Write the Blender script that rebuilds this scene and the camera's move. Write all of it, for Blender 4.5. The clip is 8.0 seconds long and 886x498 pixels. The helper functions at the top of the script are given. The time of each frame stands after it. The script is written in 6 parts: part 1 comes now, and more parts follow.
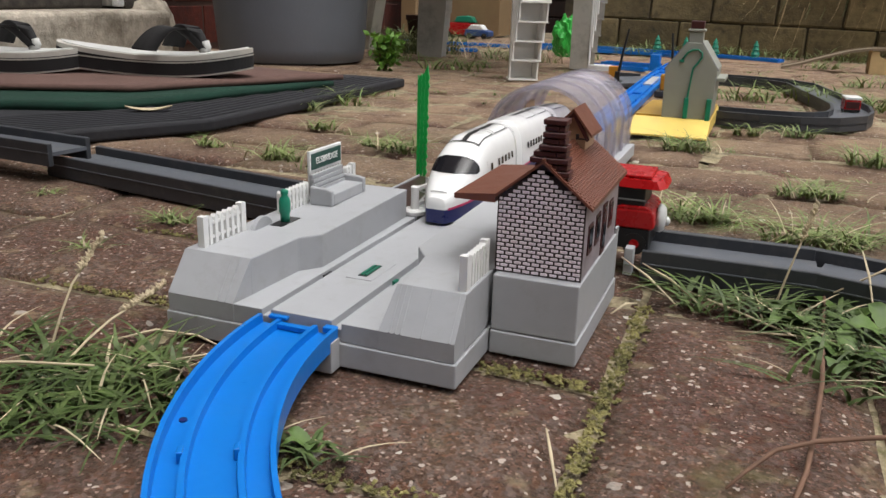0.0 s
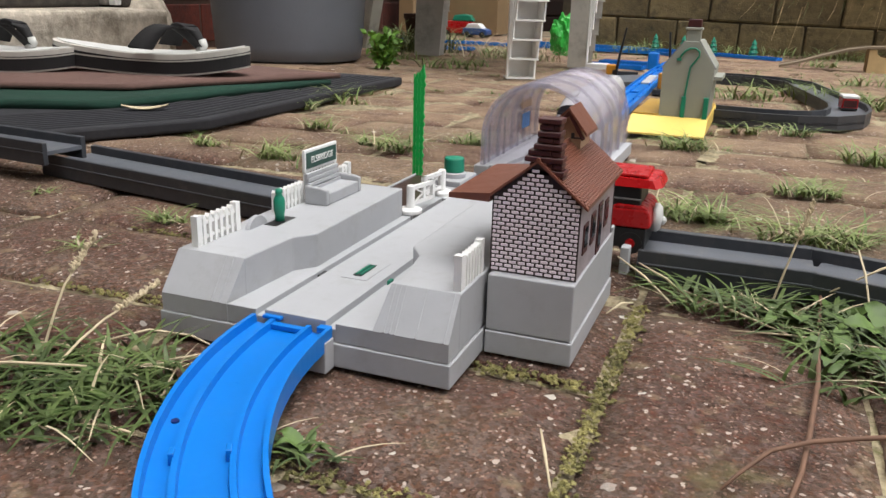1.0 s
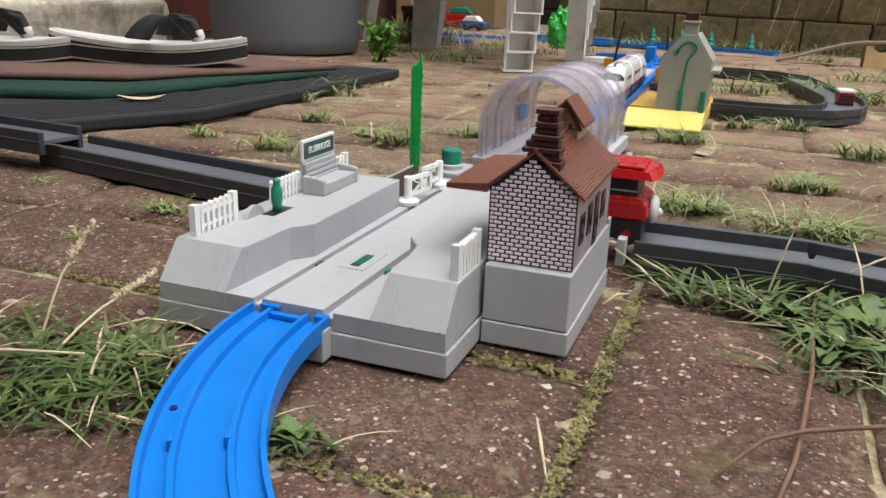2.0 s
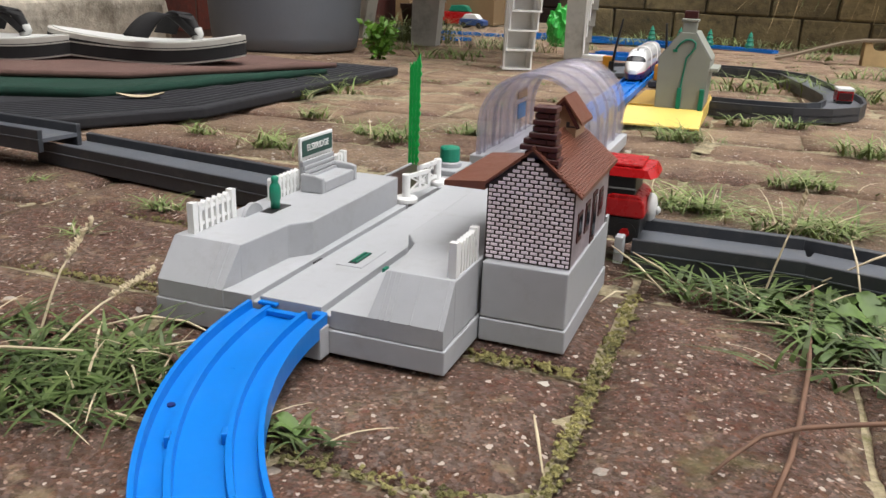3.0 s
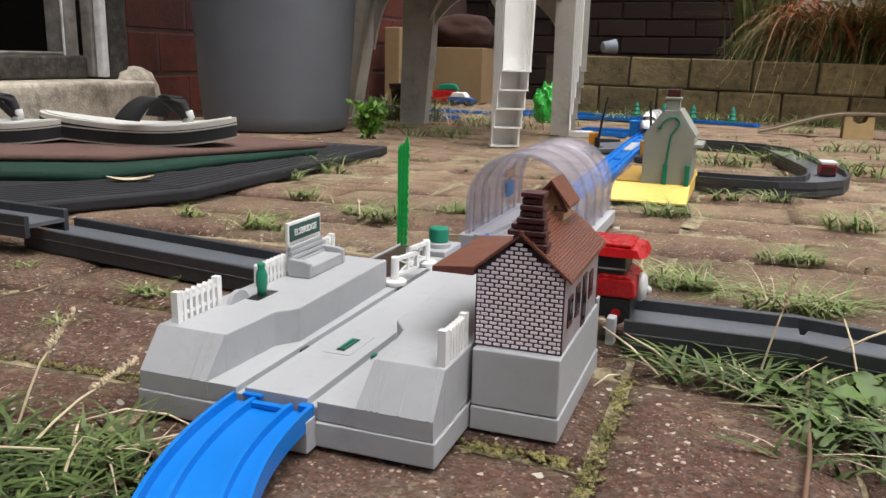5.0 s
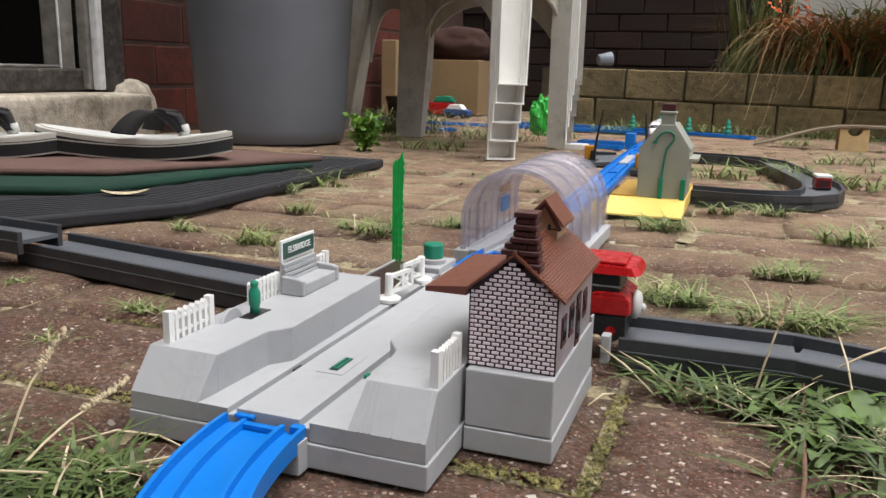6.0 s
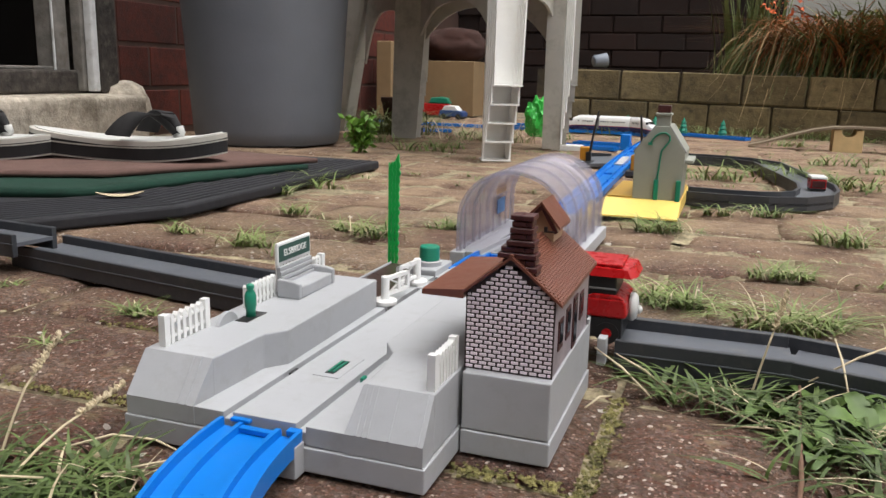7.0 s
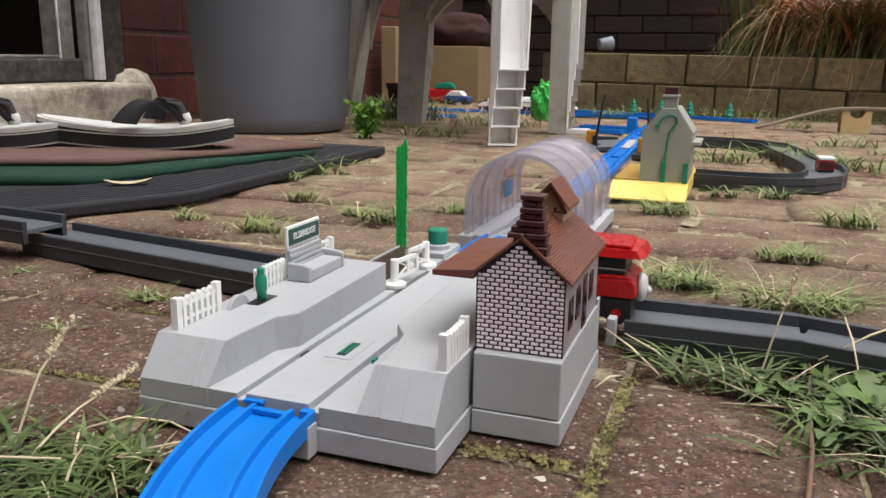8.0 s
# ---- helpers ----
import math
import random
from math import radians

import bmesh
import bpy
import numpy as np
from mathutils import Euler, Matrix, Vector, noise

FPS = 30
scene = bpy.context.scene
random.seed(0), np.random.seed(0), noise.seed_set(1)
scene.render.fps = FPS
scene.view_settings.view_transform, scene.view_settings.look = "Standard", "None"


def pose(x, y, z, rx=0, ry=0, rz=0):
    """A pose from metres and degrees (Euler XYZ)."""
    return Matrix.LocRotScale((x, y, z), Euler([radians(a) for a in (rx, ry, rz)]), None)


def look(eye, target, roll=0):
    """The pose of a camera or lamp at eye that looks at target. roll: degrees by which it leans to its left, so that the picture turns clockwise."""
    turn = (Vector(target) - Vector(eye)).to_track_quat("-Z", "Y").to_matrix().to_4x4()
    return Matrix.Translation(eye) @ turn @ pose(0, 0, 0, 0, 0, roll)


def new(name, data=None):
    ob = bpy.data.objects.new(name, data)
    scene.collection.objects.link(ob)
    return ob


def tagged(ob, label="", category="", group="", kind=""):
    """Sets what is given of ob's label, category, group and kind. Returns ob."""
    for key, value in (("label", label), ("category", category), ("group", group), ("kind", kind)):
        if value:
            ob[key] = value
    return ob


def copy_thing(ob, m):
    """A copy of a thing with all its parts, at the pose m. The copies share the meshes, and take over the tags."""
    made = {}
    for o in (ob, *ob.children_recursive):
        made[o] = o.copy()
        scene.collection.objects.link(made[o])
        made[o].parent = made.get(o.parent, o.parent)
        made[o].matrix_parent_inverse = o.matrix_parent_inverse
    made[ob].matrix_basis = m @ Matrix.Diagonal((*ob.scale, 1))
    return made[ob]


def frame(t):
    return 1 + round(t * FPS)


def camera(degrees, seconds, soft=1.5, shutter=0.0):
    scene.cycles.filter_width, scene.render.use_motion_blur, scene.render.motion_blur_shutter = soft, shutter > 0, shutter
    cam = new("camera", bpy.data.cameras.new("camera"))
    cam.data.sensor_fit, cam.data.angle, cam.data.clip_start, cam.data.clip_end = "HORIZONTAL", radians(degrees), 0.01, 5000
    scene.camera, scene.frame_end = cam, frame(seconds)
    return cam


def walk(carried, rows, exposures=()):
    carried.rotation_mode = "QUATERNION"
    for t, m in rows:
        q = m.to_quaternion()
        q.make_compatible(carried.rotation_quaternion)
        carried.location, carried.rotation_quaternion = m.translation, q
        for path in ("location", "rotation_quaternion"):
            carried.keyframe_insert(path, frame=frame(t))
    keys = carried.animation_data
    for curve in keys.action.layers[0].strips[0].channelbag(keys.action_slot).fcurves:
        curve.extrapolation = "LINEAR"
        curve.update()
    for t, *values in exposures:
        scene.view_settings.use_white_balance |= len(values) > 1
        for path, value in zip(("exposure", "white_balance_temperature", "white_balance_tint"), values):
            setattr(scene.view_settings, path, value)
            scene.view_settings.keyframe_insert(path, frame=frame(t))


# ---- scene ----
cam = camera(57.2, 8.0)
PATH = [
    (0, (0.098, -0.273, 0.15), (-0.583, 1.508, -0.453), 1.6),
    (0.5, (0.099, -0.272, 0.151), (-0.575, 1.514, -0.449), 1.6),
    (1, (0.099, -0.271, 0.15), (-0.578, 1.51, -0.456), 1.6),
    (1.5, (0.099, -0.272, 0.149), (-0.573, 1.508, -0.466), 1.8),
    (3, (0.1, -0.273, 0.149), (-0.564, 1.507, -0.477), 2.0),
    (3.5, (0.1, -0.272, 0.15), (-0.561, 1.521, -0.443), 1.9),
    (4, (0.1, -0.269, 0.152), (-0.562, 1.536, -0.399), 1.7),
    (4.5, (0.099, -0.268, 0.152), (-0.565, 1.554, -0.337), 1.4),
    (5, (0.099, -0.267, 0.153), (-0.567, 1.564, -0.299), 1.3),
    (6.5, (0.1, -0.264, 0.157), (-0.557, 1.577, -0.266), 1.3),
    (7, (0.099, -0.264, 0.157), (-0.552, 1.579, -0.266), 1.3),
    (7.5, (0.099, -0.265, 0.157), (-0.554, 1.574, -0.278), 1.1),
    (8, (0.098, -0.266, 0.155), (-0.564, 1.565, -0.301), 0.7),
]
walk(cam, [(t, look(eye, target, roll)) for t, eye, target, roll in PATH], exposures=[(0.0, -0.48), (0.5, -0.20), (8.0, -0.20)])

# ---- world, sun, exposure ----
scene.view_settings.exposure = 0.0
world = bpy.data.worlds.new("overcast_sky")
scene.world = world
world.use_nodes = True
wn, wl = world.node_tree.nodes, world.node_tree.links
sky = wn.new("ShaderNodeTexSky")
sky.sky_type = "NISHITA"
sky.sun_disc = False
sky.sun_elevation, sky.sun_rotation = radians(80), radians(107)
sky.air_density, sky.dust_density = 1.0, 5.0
cloud = wn.new("ShaderNodeHueSaturation")
cloud.inputs["Saturation"].default_value = 0.06
wl.new(sky.outputs[0], cloud.inputs["Color"])
wl.new(cloud.outputs[0], wn["Background"].inputs["Color"])
wn["Background"].inputs["Strength"].default_value = 0.33
sun_data = bpy.data.lights.new("sun", "SUN")
sun_data.energy, sun_data.angle, sun_data.color = 1.7, radians(60), (1.0, 0.94, 0.86)
sun = new("sun", sun_data)
sun.matrix_world = look((0.5, 0.25, 3.0), (0, 0.4, 0))


# ---- materials ----
def mat(name, color, rough=0.5, metal=0.0, vary=0.12, scale=60.0, bump=0.0, bump_scale=400.0, tint=None, spec=0.5, coat=0.0, per="none", dirt=None, dirt_amount=0.0):
    """A procedural surface: base colour broken up at two scales, optional relief, dirt and piece-by-piece variation."""
    m = bpy.data.materials.new(name)
    m.use_nodes = True
    n, l = m.node_tree.nodes, m.node_tree.links
    p = n["Principled BSDF"]
    p.inputs["Roughness"].default_value = rough
    p.inputs["Metallic"].default_value = metal
    p.inputs["Specular IOR Level"].default_value = spec
    p.inputs["Coat Weight"].default_value = coat
    tc = n.new("ShaderNodeTexCoord")
    geo = n.new("ShaderNodeNewGeometry")
    noi = n.new("ShaderNodeTexNoise")
    noi.inputs["Scale"].default_value, noi.inputs["Detail"].default_value = scale, 6
    l.new(geo.outputs["Position"] if per == "none" else tc.outputs["Object"], noi.inputs["Vector"])
    big = n.new("ShaderNodeTexNoise")
    big.inputs["Scale"].default_value, big.inputs["Detail"].default_value = scale / 7, 3
    l.new(geo.outputs["Position"], big.inputs["Vector"])
    add = n.new("ShaderNodeMath")
    add.operation = "ADD"
    l.new(noi.outputs["Fac"], add.inputs[0])
    l.new(big.outputs["Fac"], add.inputs[1])
    ramp = n.new("ShaderNodeMapRange")
    ramp.inputs["From Min"].default_value, ramp.inputs["From Max"].default_value = 0.65, 1.35
    l.new(add.outputs[0], ramp.inputs["Value"])
    mix = n.new("ShaderNodeMix")
    mix.data_type = "RGBA"
    lo = [c * (1 - vary) for c in color]
    hi = [min(1, c * (1 + vary)) for c in (tint or color)]
    mix.inputs["A"].default_value, mix.inputs["B"].default_value = (*lo, 1), (*hi, 1)
    l.new(ramp.outputs[0], mix.inputs["Factor"])
    out = mix.outputs["Result"]
    if per in ("object", "island"):
        src = n.new("ShaderNodeObjectInfo").outputs["Random"] if per == "object" else geo.outputs["Random Per Island"]
        hsv = n.new("ShaderNodeHueSaturation")
        mr = n.new("ShaderNodeMapRange")
        mr.inputs["To Min"].default_value, mr.inputs["To Max"].default_value = 0.72, 1.3
        l.new(src, mr.inputs["Value"])
        l.new(mr.outputs[0], hsv.inputs["Value"])
        l.new(out, hsv.inputs["Color"])
        out = hsv.outputs["Color"]
    if dirt:
        dn = n.new("ShaderNodeTexNoise")
        dn.inputs["Scale"].default_value, dn.inputs["Detail"].default_value, dn.inputs["Roughness"].default_value = scale * 0.6, 8, 0.7
        l.new(geo.outputs["Position"], dn.inputs["Vector"])
        dr = n.new("ShaderNodeMapRange")
        dr.inputs["From Min"].default_value, dr.inputs["From Max"].default_value = 0.52, 0.72
        dr.inputs["To Max"].default_value = dirt_amount
        l.new(dn.outputs["Fac"], dr.inputs["Value"])
        dm = n.new("ShaderNodeMix")
        dm.data_type = "RGBA"
        dm.inputs["B"].default_value = (*dirt, 1)
        l.new(dr.outputs[0], dm.inputs["Factor"])
        l.new(out, dm.inputs["A"])
        out = dm.outputs["Result"]
    l.new(out, p.inputs["Base Color"])
    rr = n.new("ShaderNodeMapRange")
    rr.inputs["To Min"].default_value, rr.inputs["To Max"].default_value = max(0.03, rough - 0.1), min(1, rough + 0.1)
    l.new(noi.outputs["Fac"], rr.inputs["Value"])
    l.new(rr.outputs[0], p.inputs["Roughness"])
    if bump:
        bn = n.new("ShaderNodeTexNoise")
        bn.inputs["Scale"].default_value, bn.inputs["Detail"].default_value = bump_scale, 5
        l.new(geo.outputs["Position"], bn.inputs["Vector"])
        b = n.new("ShaderNodeBump")
        b.inputs["Strength"].default_value, b.inputs["Distance"].default_value = 0.6, bump
        l.new(bn.outputs["Fac"], b.inputs["Height"])
        l.new(b.outputs[0], p.inputs["Normal"])
    return m


def paver_material(name="paver", source="object"):
    """Weathered paver: red-brown to grey-brown body, pale and dark aggregate grains, dusty sand that brightens with
    distance, some moss.
    """
    m = bpy.data.materials.new(name)
    m.use_nodes = True
    n, l = m.node_tree.nodes, m.node_tree.links
    p = n["Principled BSDF"]
    geo, info = n.new("ShaderNodeNewGeometry"), n.new("ShaderNodeObjectInfo")
    pos = geo.outputs["Position"]

    def nz(scale, detail=5, rough=0.6):
        t = n.new("ShaderNodeTexNoise")
        t.inputs["Scale"].default_value, t.inputs["Detail"].default_value, t.inputs["Roughness"].default_value = scale, detail, rough
        l.new(pos, t.inputs["Vector"])
        return t.outputs["Fac"]

    def mr(v, a, b, c=0.0, d=1.0):
        t = n.new("ShaderNodeMapRange")
        for k, x in zip(("From Min", "From Max", "To Min", "To Max"), (a, b, c, d)):
            t.inputs[k].default_value = x
        l.new(v, t.inputs["Value"])
        return t.outputs[0]

    def mixc(f, a, b):
        t = n.new("ShaderNodeMix")
        t.data_type = "RGBA"
        for k, v in (("Factor", f), ("A", a), ("B", b)):
            if isinstance(v, tuple):
                t.inputs[k].default_value = (*v, 1)
            else:
                l.new(v, t.inputs[k])
        return t.outputs["Result"]

    def mul(a, b):
        t = n.new("ShaderNodeMath")
        t.operation = "MULTIPLY"
        l.new(a, t.inputs[0])
        l.new(b, t.inputs[1])
        return t.outputs[0]

    rnd = info.outputs["Random"] if source == "object" else geo.outputs["Random Per Island"]
    col = mixc(mr(rnd, 0, 1), (0.092, 0.026, 0.019), (0.074, 0.030, 0.022))
    col = mixc(mr(rnd, 0.82, 0.95, 0, 0.75), col, (0.19, 0.135, 0.08))
    col = mixc(mr(nz(26), 0.35, 0.7, 0, 0.7), col, (0.066, 0.031, 0.023))
    col = mixc(mr(nz(9, 3), 0.45, 0.7, 0, 0.35), col, (0.24, 0.155, 0.095))
    col = mixc(mr(nz(220, 4), 0.42, 0.75, 0, 0.30), col, (0.22, 0.125, 0.09))
    for scale, low, high, amount in ((560, 0.35, 1.65, 0.75), (260, 0.65, 1.3, 0.5)):
        v = n.new("ShaderNodeTexVoronoi")
        v.inputs["Scale"].default_value = scale
        l.new(pos, v.inputs["Vector"])
        sep = n.new("ShaderNodeSeparateColor")
        l.new(v.outputs["Color"], sep.inputs[0])
        tone = n.new("ShaderNodeHueSaturation")
        tone.inputs["Fac"].default_value = amount
        l.new(mr(sep.outputs[0], 0, 1, low, high), tone.inputs["Value"])
        l.new(mr(sep.outputs[1], 0, 1, 0.5, 1.1), tone.inputs["Saturation"])
        l.new(col, tone.inputs["Color"])
        col = tone.outputs["Color"]
    for scale, share, tone, big in ((560, 0.22, (0.030, 0.020, 0.018), 0.8), (620, 0.23, (0.27, 0.160, 0.130), 0.85), (480, 0.18, (0.38, 0.26, 0.21), 0.9), (330, 0.12, (0.56, 0.47, 0.41), 0.95), (260, 0.07, (0.16, 0.06, 0.048), 0.6), (150, 0.03, (0.72, 0.68, 0.62), 1.0)):
        warp = n.new("ShaderNodeVectorMath")
        warp.operation = "MULTIPLY_ADD"
        wob = n.new("ShaderNodeTexNoise")
        wob.inputs["Scale"].default_value = scale * 1.3
        l.new(pos, wob.inputs["Vector"])
        l.new(wob.outputs["Color"], warp.inputs[0])
        warp.inputs[1].default_value = (0.9 / scale,) * 3
        l.new(pos, warp.inputs[2])
        v = n.new("ShaderNodeTexVoronoi")
        v.inputs["Scale"].default_value = scale
        l.new(warp.outputs[0], v.inputs["Vector"])
        sep = n.new("ShaderNodeSeparateColor")
        l.new(v.outputs["Color"], sep.inputs[0])
        size = mr(sep.outputs[1], 0, 1, 0.18, 0.46)
        edge = n.new("ShaderNodeMath")
        edge.operation = "LESS_THAN"
        l.new(v.outputs["Distance"], edge.inputs[0])
        l.new(size, edge.inputs[1])
        grain = mul(edge.outputs[0], mr(sep.outputs[0], 1 - share, 1 - share + 0.03))
        col = mixc(mr(grain, 0, 1, 0, big), col, tone)
    col = mixc(mr(nz(55, 6), 0.58, 0.75, 0, 0.55), col, (0.40, 0.31, 0.185))
    col = mixc(mr(nz(14, 7, 0.7), 0.60, 0.70, 0, 0.6), col, (0.11, 0.10, 0.04))
    # dusty sand tone rising with distance; it also paints the far patio's brighter light
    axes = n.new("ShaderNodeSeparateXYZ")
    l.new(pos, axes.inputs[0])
    dust_and_light = mul(mr(axes.outputs["Y"], 0.10, 0.75, 0.02, 1.0), mr(nz(17, 8, 0.65), 0.36, 0.62, 0.08, 0.74))
    col = mixc(dust_and_light, col, (0.36, 0.255, 0.168))
    l.new(col, p.inputs["Base Color"])
    p.inputs["Roughness"].default_value = 0.9
    p.inputs["Specular IOR Level"].default_value = 0.2
    p.inputs["Sheen Weight"].default_value, p.inputs["Sheen Roughness"].default_value = 0.12, 0.5
    p.inputs["Sheen Tint"].default_value = (0.9, 0.70, 0.42, 1)
    bn = n.new("ShaderNodeBump")
    bn.inputs["Strength"].default_value, bn.inputs["Distance"].default_value = 1.0, 0.0028
    l.new(nz(260, 6, 0.7), bn.inputs["Height"])
    l.new(bn.outputs[0], p.inputs["Normal"])
    return m


def clear_material(name="clear_plastic", haze=0.07):
    """Clear lavender-tinted plastic sheet."""
    m = bpy.data.materials.new(name)
    m.use_nodes = True
    n, l = m.node_tree.nodes, m.node_tree.links
    n.remove(n["Principled BSDF"])
    tr, gl, df = n.new("ShaderNodeBsdfTransparent"), n.new("ShaderNodeBsdfGlossy"), n.new("ShaderNodeBsdfDiffuse")
    tr.inputs["Color"].default_value = (0.90, 0.885, 0.915, 1)
    gl.inputs["Color"].default_value, gl.inputs["Roughness"].default_value = (0.96, 0.95, 0.98, 1), 0.25
    df.inputs["Color"].default_value = (0.66, 0.64, 0.71, 1)
    fr = n.new("ShaderNodeFresnel")
    fr.inputs["IOR"].default_value = 1.3
    a, b = n.new("ShaderNodeMixShader"), n.new("ShaderNodeMixShader")
    a.inputs[0].default_value = haze
    l.new(tr.outputs[0], a.inputs[1])
    l.new(df.outputs[0], a.inputs[2])
    cut = n.new("ShaderNodeMath")
    cut.operation = "MULTIPLY"
    cut.inputs[1].default_value = 0.45
    l.new(fr.outputs[0], cut.inputs[0])
    l.new(cut.outputs[0], b.inputs[0])
    l.new(a.outputs[0], b.inputs[1])
    l.new(gl.outputs[0], b.inputs[2])
    l.new(b.outputs[0], n["Material Output"].inputs["Surface"])
    return m


M_PAVER, M_PAVER_FAR, M_CLEAR = paver_material(), paver_material("paver_far", "island"), clear_material(haze=0.17)
M_RIB = clear_material("milky_clear_plastic", 0.24)
M_JOINT = mat("joint_sand", (0.17, 0.13, 0.075), 0.95, vary=0.6, scale=240, bump=0.003, bump_scale=700, tint=(0.30, 0.25, 0.16), dirt=(0.10, 0.11, 0.02), dirt_amount=0.85)
M_SOIL = mat("sandy_soil", (0.13, 0.10, 0.07), 0.95, vary=0.5, scale=90, bump=0.003, bump_scale=300, tint=(0.24, 0.19, 0.13), dirt=(0.07, 0.085, 0.02), dirt_amount=0.7)
M_GREY = mat("grey_plastic", (0.368, 0.376, 0.394), 0.42, vary=0.05, scale=120, bump=0.00008, bump_scale=1500, dirt=(0.26, 0.25, 0.23), dirt_amount=0.35)
M_BLUE = mat("blue_plastic", (0.002, 0.158, 0.56), 0.32, vary=0.06, scale=90, dirt=(0.03, 0.2, 0.6), dirt_amount=0.3)
M_WHITE = mat("white_plastic", (0.78, 0.78, 0.77), 0.3, vary=0.04, scale=150)
M_TRAIN = mat("white_gloss_paint", (0.82, 0.82, 0.82), 0.2, vary=0.02, scale=150, coat=0.3)
M_NAVY = mat("navy_plastic", (0.012, 0.018, 0.11), 0.3, vary=0.1, scale=150)
M_PINK = mat("magenta_stripe", (0.5, 0.03, 0.12), 0.35, vary=0.05)
M_DARKGLASS = mat("dark_window_paint", (0.012, 0.012, 0.015), 0.12, vary=0.1, scale=200)
M_PANEL = mat("grey_line_paint", (0.22, 0.22, 0.22), 0.4, vary=0.05)
M_BROWN = mat("brown_plastic", (0.155, 0.055, 0.034), 0.38, vary=0.12, scale=250, bump=0.0001, bump_scale=1500)
M_CHIM = mat("dark_red_brown_plastic", (0.060, 0.013, 0.012), 0.45, vary=0.2, scale=250)
M_MORTAR = mat("dark_mortar_print", (0.03, 0.016, 0.016), 0.55, vary=0.2, scale=300)
M_TOYBRICK = mat("mauve_grey_brick", (0.78, 0.69, 0.74), 0.5, vary=0.08, scale=500)
M_BEIGE = mat("beige_print", (0.45, 0.30, 0.19), 0.5, vary=0.1, scale=300)
M_PRINT = mat("grey_wall_print", (0.30, 0.255, 0.275), 0.4, vary=0.4, scale=420)
M_ROADG = mat("dark_grey_plastic", (0.036, 0.039, 0.046), 0.45, vary=0.15, scale=150, bump=0.0001, bump_scale=1200, dirt=(0.09, 0.085, 0.08), dirt_amount=0.5)
M_ROADF = mat("road_floor_plastic", (0.098, 0.106, 0.124), 0.5, vary=0.12, scale=140, bump=0.0001, bump_scale=1200, dirt=(0.16, 0.15, 0.14), dirt_amount=0.5)
M_RED = mat("red_plastic", (0.40, 0.008, 0.010), 0.28, vary=0.06, scale=150)
M_BLACK = mat("black_plastic", (0.012, 0.012, 0.013), 0.4, vary=0.15, scale=150)
M_FACE = mat("pale_grey_plastic", (0.55, 0.55, 0.54), 0.4, vary=0.05)
M_GREEN = mat("bright_green_plastic", (0.01, 0.36, 0.07), 0.4, vary=0.12, scale=200)
M_TEAL = mat("teal_green_plastic", (0.008, 0.20, 0.12), 0.38, vary=0.08, scale=200)
M_SIGN = mat("dark_green_sign_paint", (0.02, 0.07, 0.055), 0.4, vary=0.05)
M_YELLOW = mat("yellow_plastic", (0.82, 0.60, 0.15), 0.4, vary=0.08, scale=60)
M_ORANGE = mat("orange_plastic", (0.55, 0.24, 0.02), 0.4, vary=0.08)
M_OLIVE = mat("grey_green_plastic", (0.29, 0.30, 0.26), 0.5, vary=0.05, scale=90)
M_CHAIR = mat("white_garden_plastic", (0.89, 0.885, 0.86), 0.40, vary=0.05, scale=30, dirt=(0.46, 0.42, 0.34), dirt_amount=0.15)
# Greyer copy of the chair plastic: wear and shade in one colour.
M_CHAIRSHADE = mat("weathered_shaded_plastic", (0.46, 0.445, 0.40), 0.6, vary=0.15, scale=25, dirt=(0.15, 0.14, 0.11), dirt_amount=0.6)
M_BIN = mat("grey_bin_plastic", (0.150, 0.162, 0.190), 0.5, vary=0.1, scale=14, bump=0.0004, bump_scale=150)
M_RUBBER = mat("black_rubber", (0.013, 0.013, 0.017), 0.8, vary=0.3, scale=40, bump=0.001, bump_scale=90, dirt=(0.035, 0.034, 0.034), dirt_amount=0.5)
M_MAT = mat("brown_doormat", (0.125, 0.070, 0.058), 0.95, vary=0.2, scale=150, bump=0.002, bump_scale=700)
M_GMAT = mat("green_doormat", (0.003, 0.032, 0.019), 0.95, vary=0.3, scale=150, bump=0.002, bump_scale=700)
M_CREAM = mat("pale_foam", (0.50, 0.475, 0.43), 0.8, vary=0.1, scale=90)
M_CREAM2 = mat("greyish_foam_top", (0.52, 0.52, 0.50), 0.8, vary=0.1, scale=90)
M_STRAP = mat("black_strap_fabric", (0.011, 0.010, 0.011), 0.8, vary=0.3, scale=300, bump=0.0005, bump_scale=900)
M_CONC = mat("weathered_concrete", (0.36, 0.31, 0.24), 0.95, vary=0.4, scale=45, bump=0.005, bump_scale=160, tint=(0.52, 0.46, 0.38), dirt=(0.20, 0.16, 0.12), dirt_amount=0.6)
M_HBRICK = mat("house_brick", (0.075, 0.013, 0.007), 0.9, vary=0.5, scale=60, bump=0.002, bump_scale=250, per="object")
M_HMORTAR = mat("house_mortar", (0.055, 0.044, 0.037), 0.95, vary=0.3, scale=60)
M_BRICKJOINT = mat("dark_brick_joint", (0.060, 0.030, 0.022), 0.95, vary=0.3, scale=60)
M_OLDWOOD = mat("old_painted_wood", (0.23, 0.215, 0.195), 0.85, vary=0.45, scale=35, bump=0.002, bump_scale=150, dirt=(0.10, 0.075, 0.055), dirt_amount=0.8)
M_DARKWOOD = mat("dark_rotten_wood", (0.012, 0.009, 0.008), 0.9, vary=0.6, scale=55, bump=0.004, bump_scale=120, tint=(0.05, 0.042, 0.036), dirt=(0.20, 0.18, 0.155), dirt_amount=0.45)
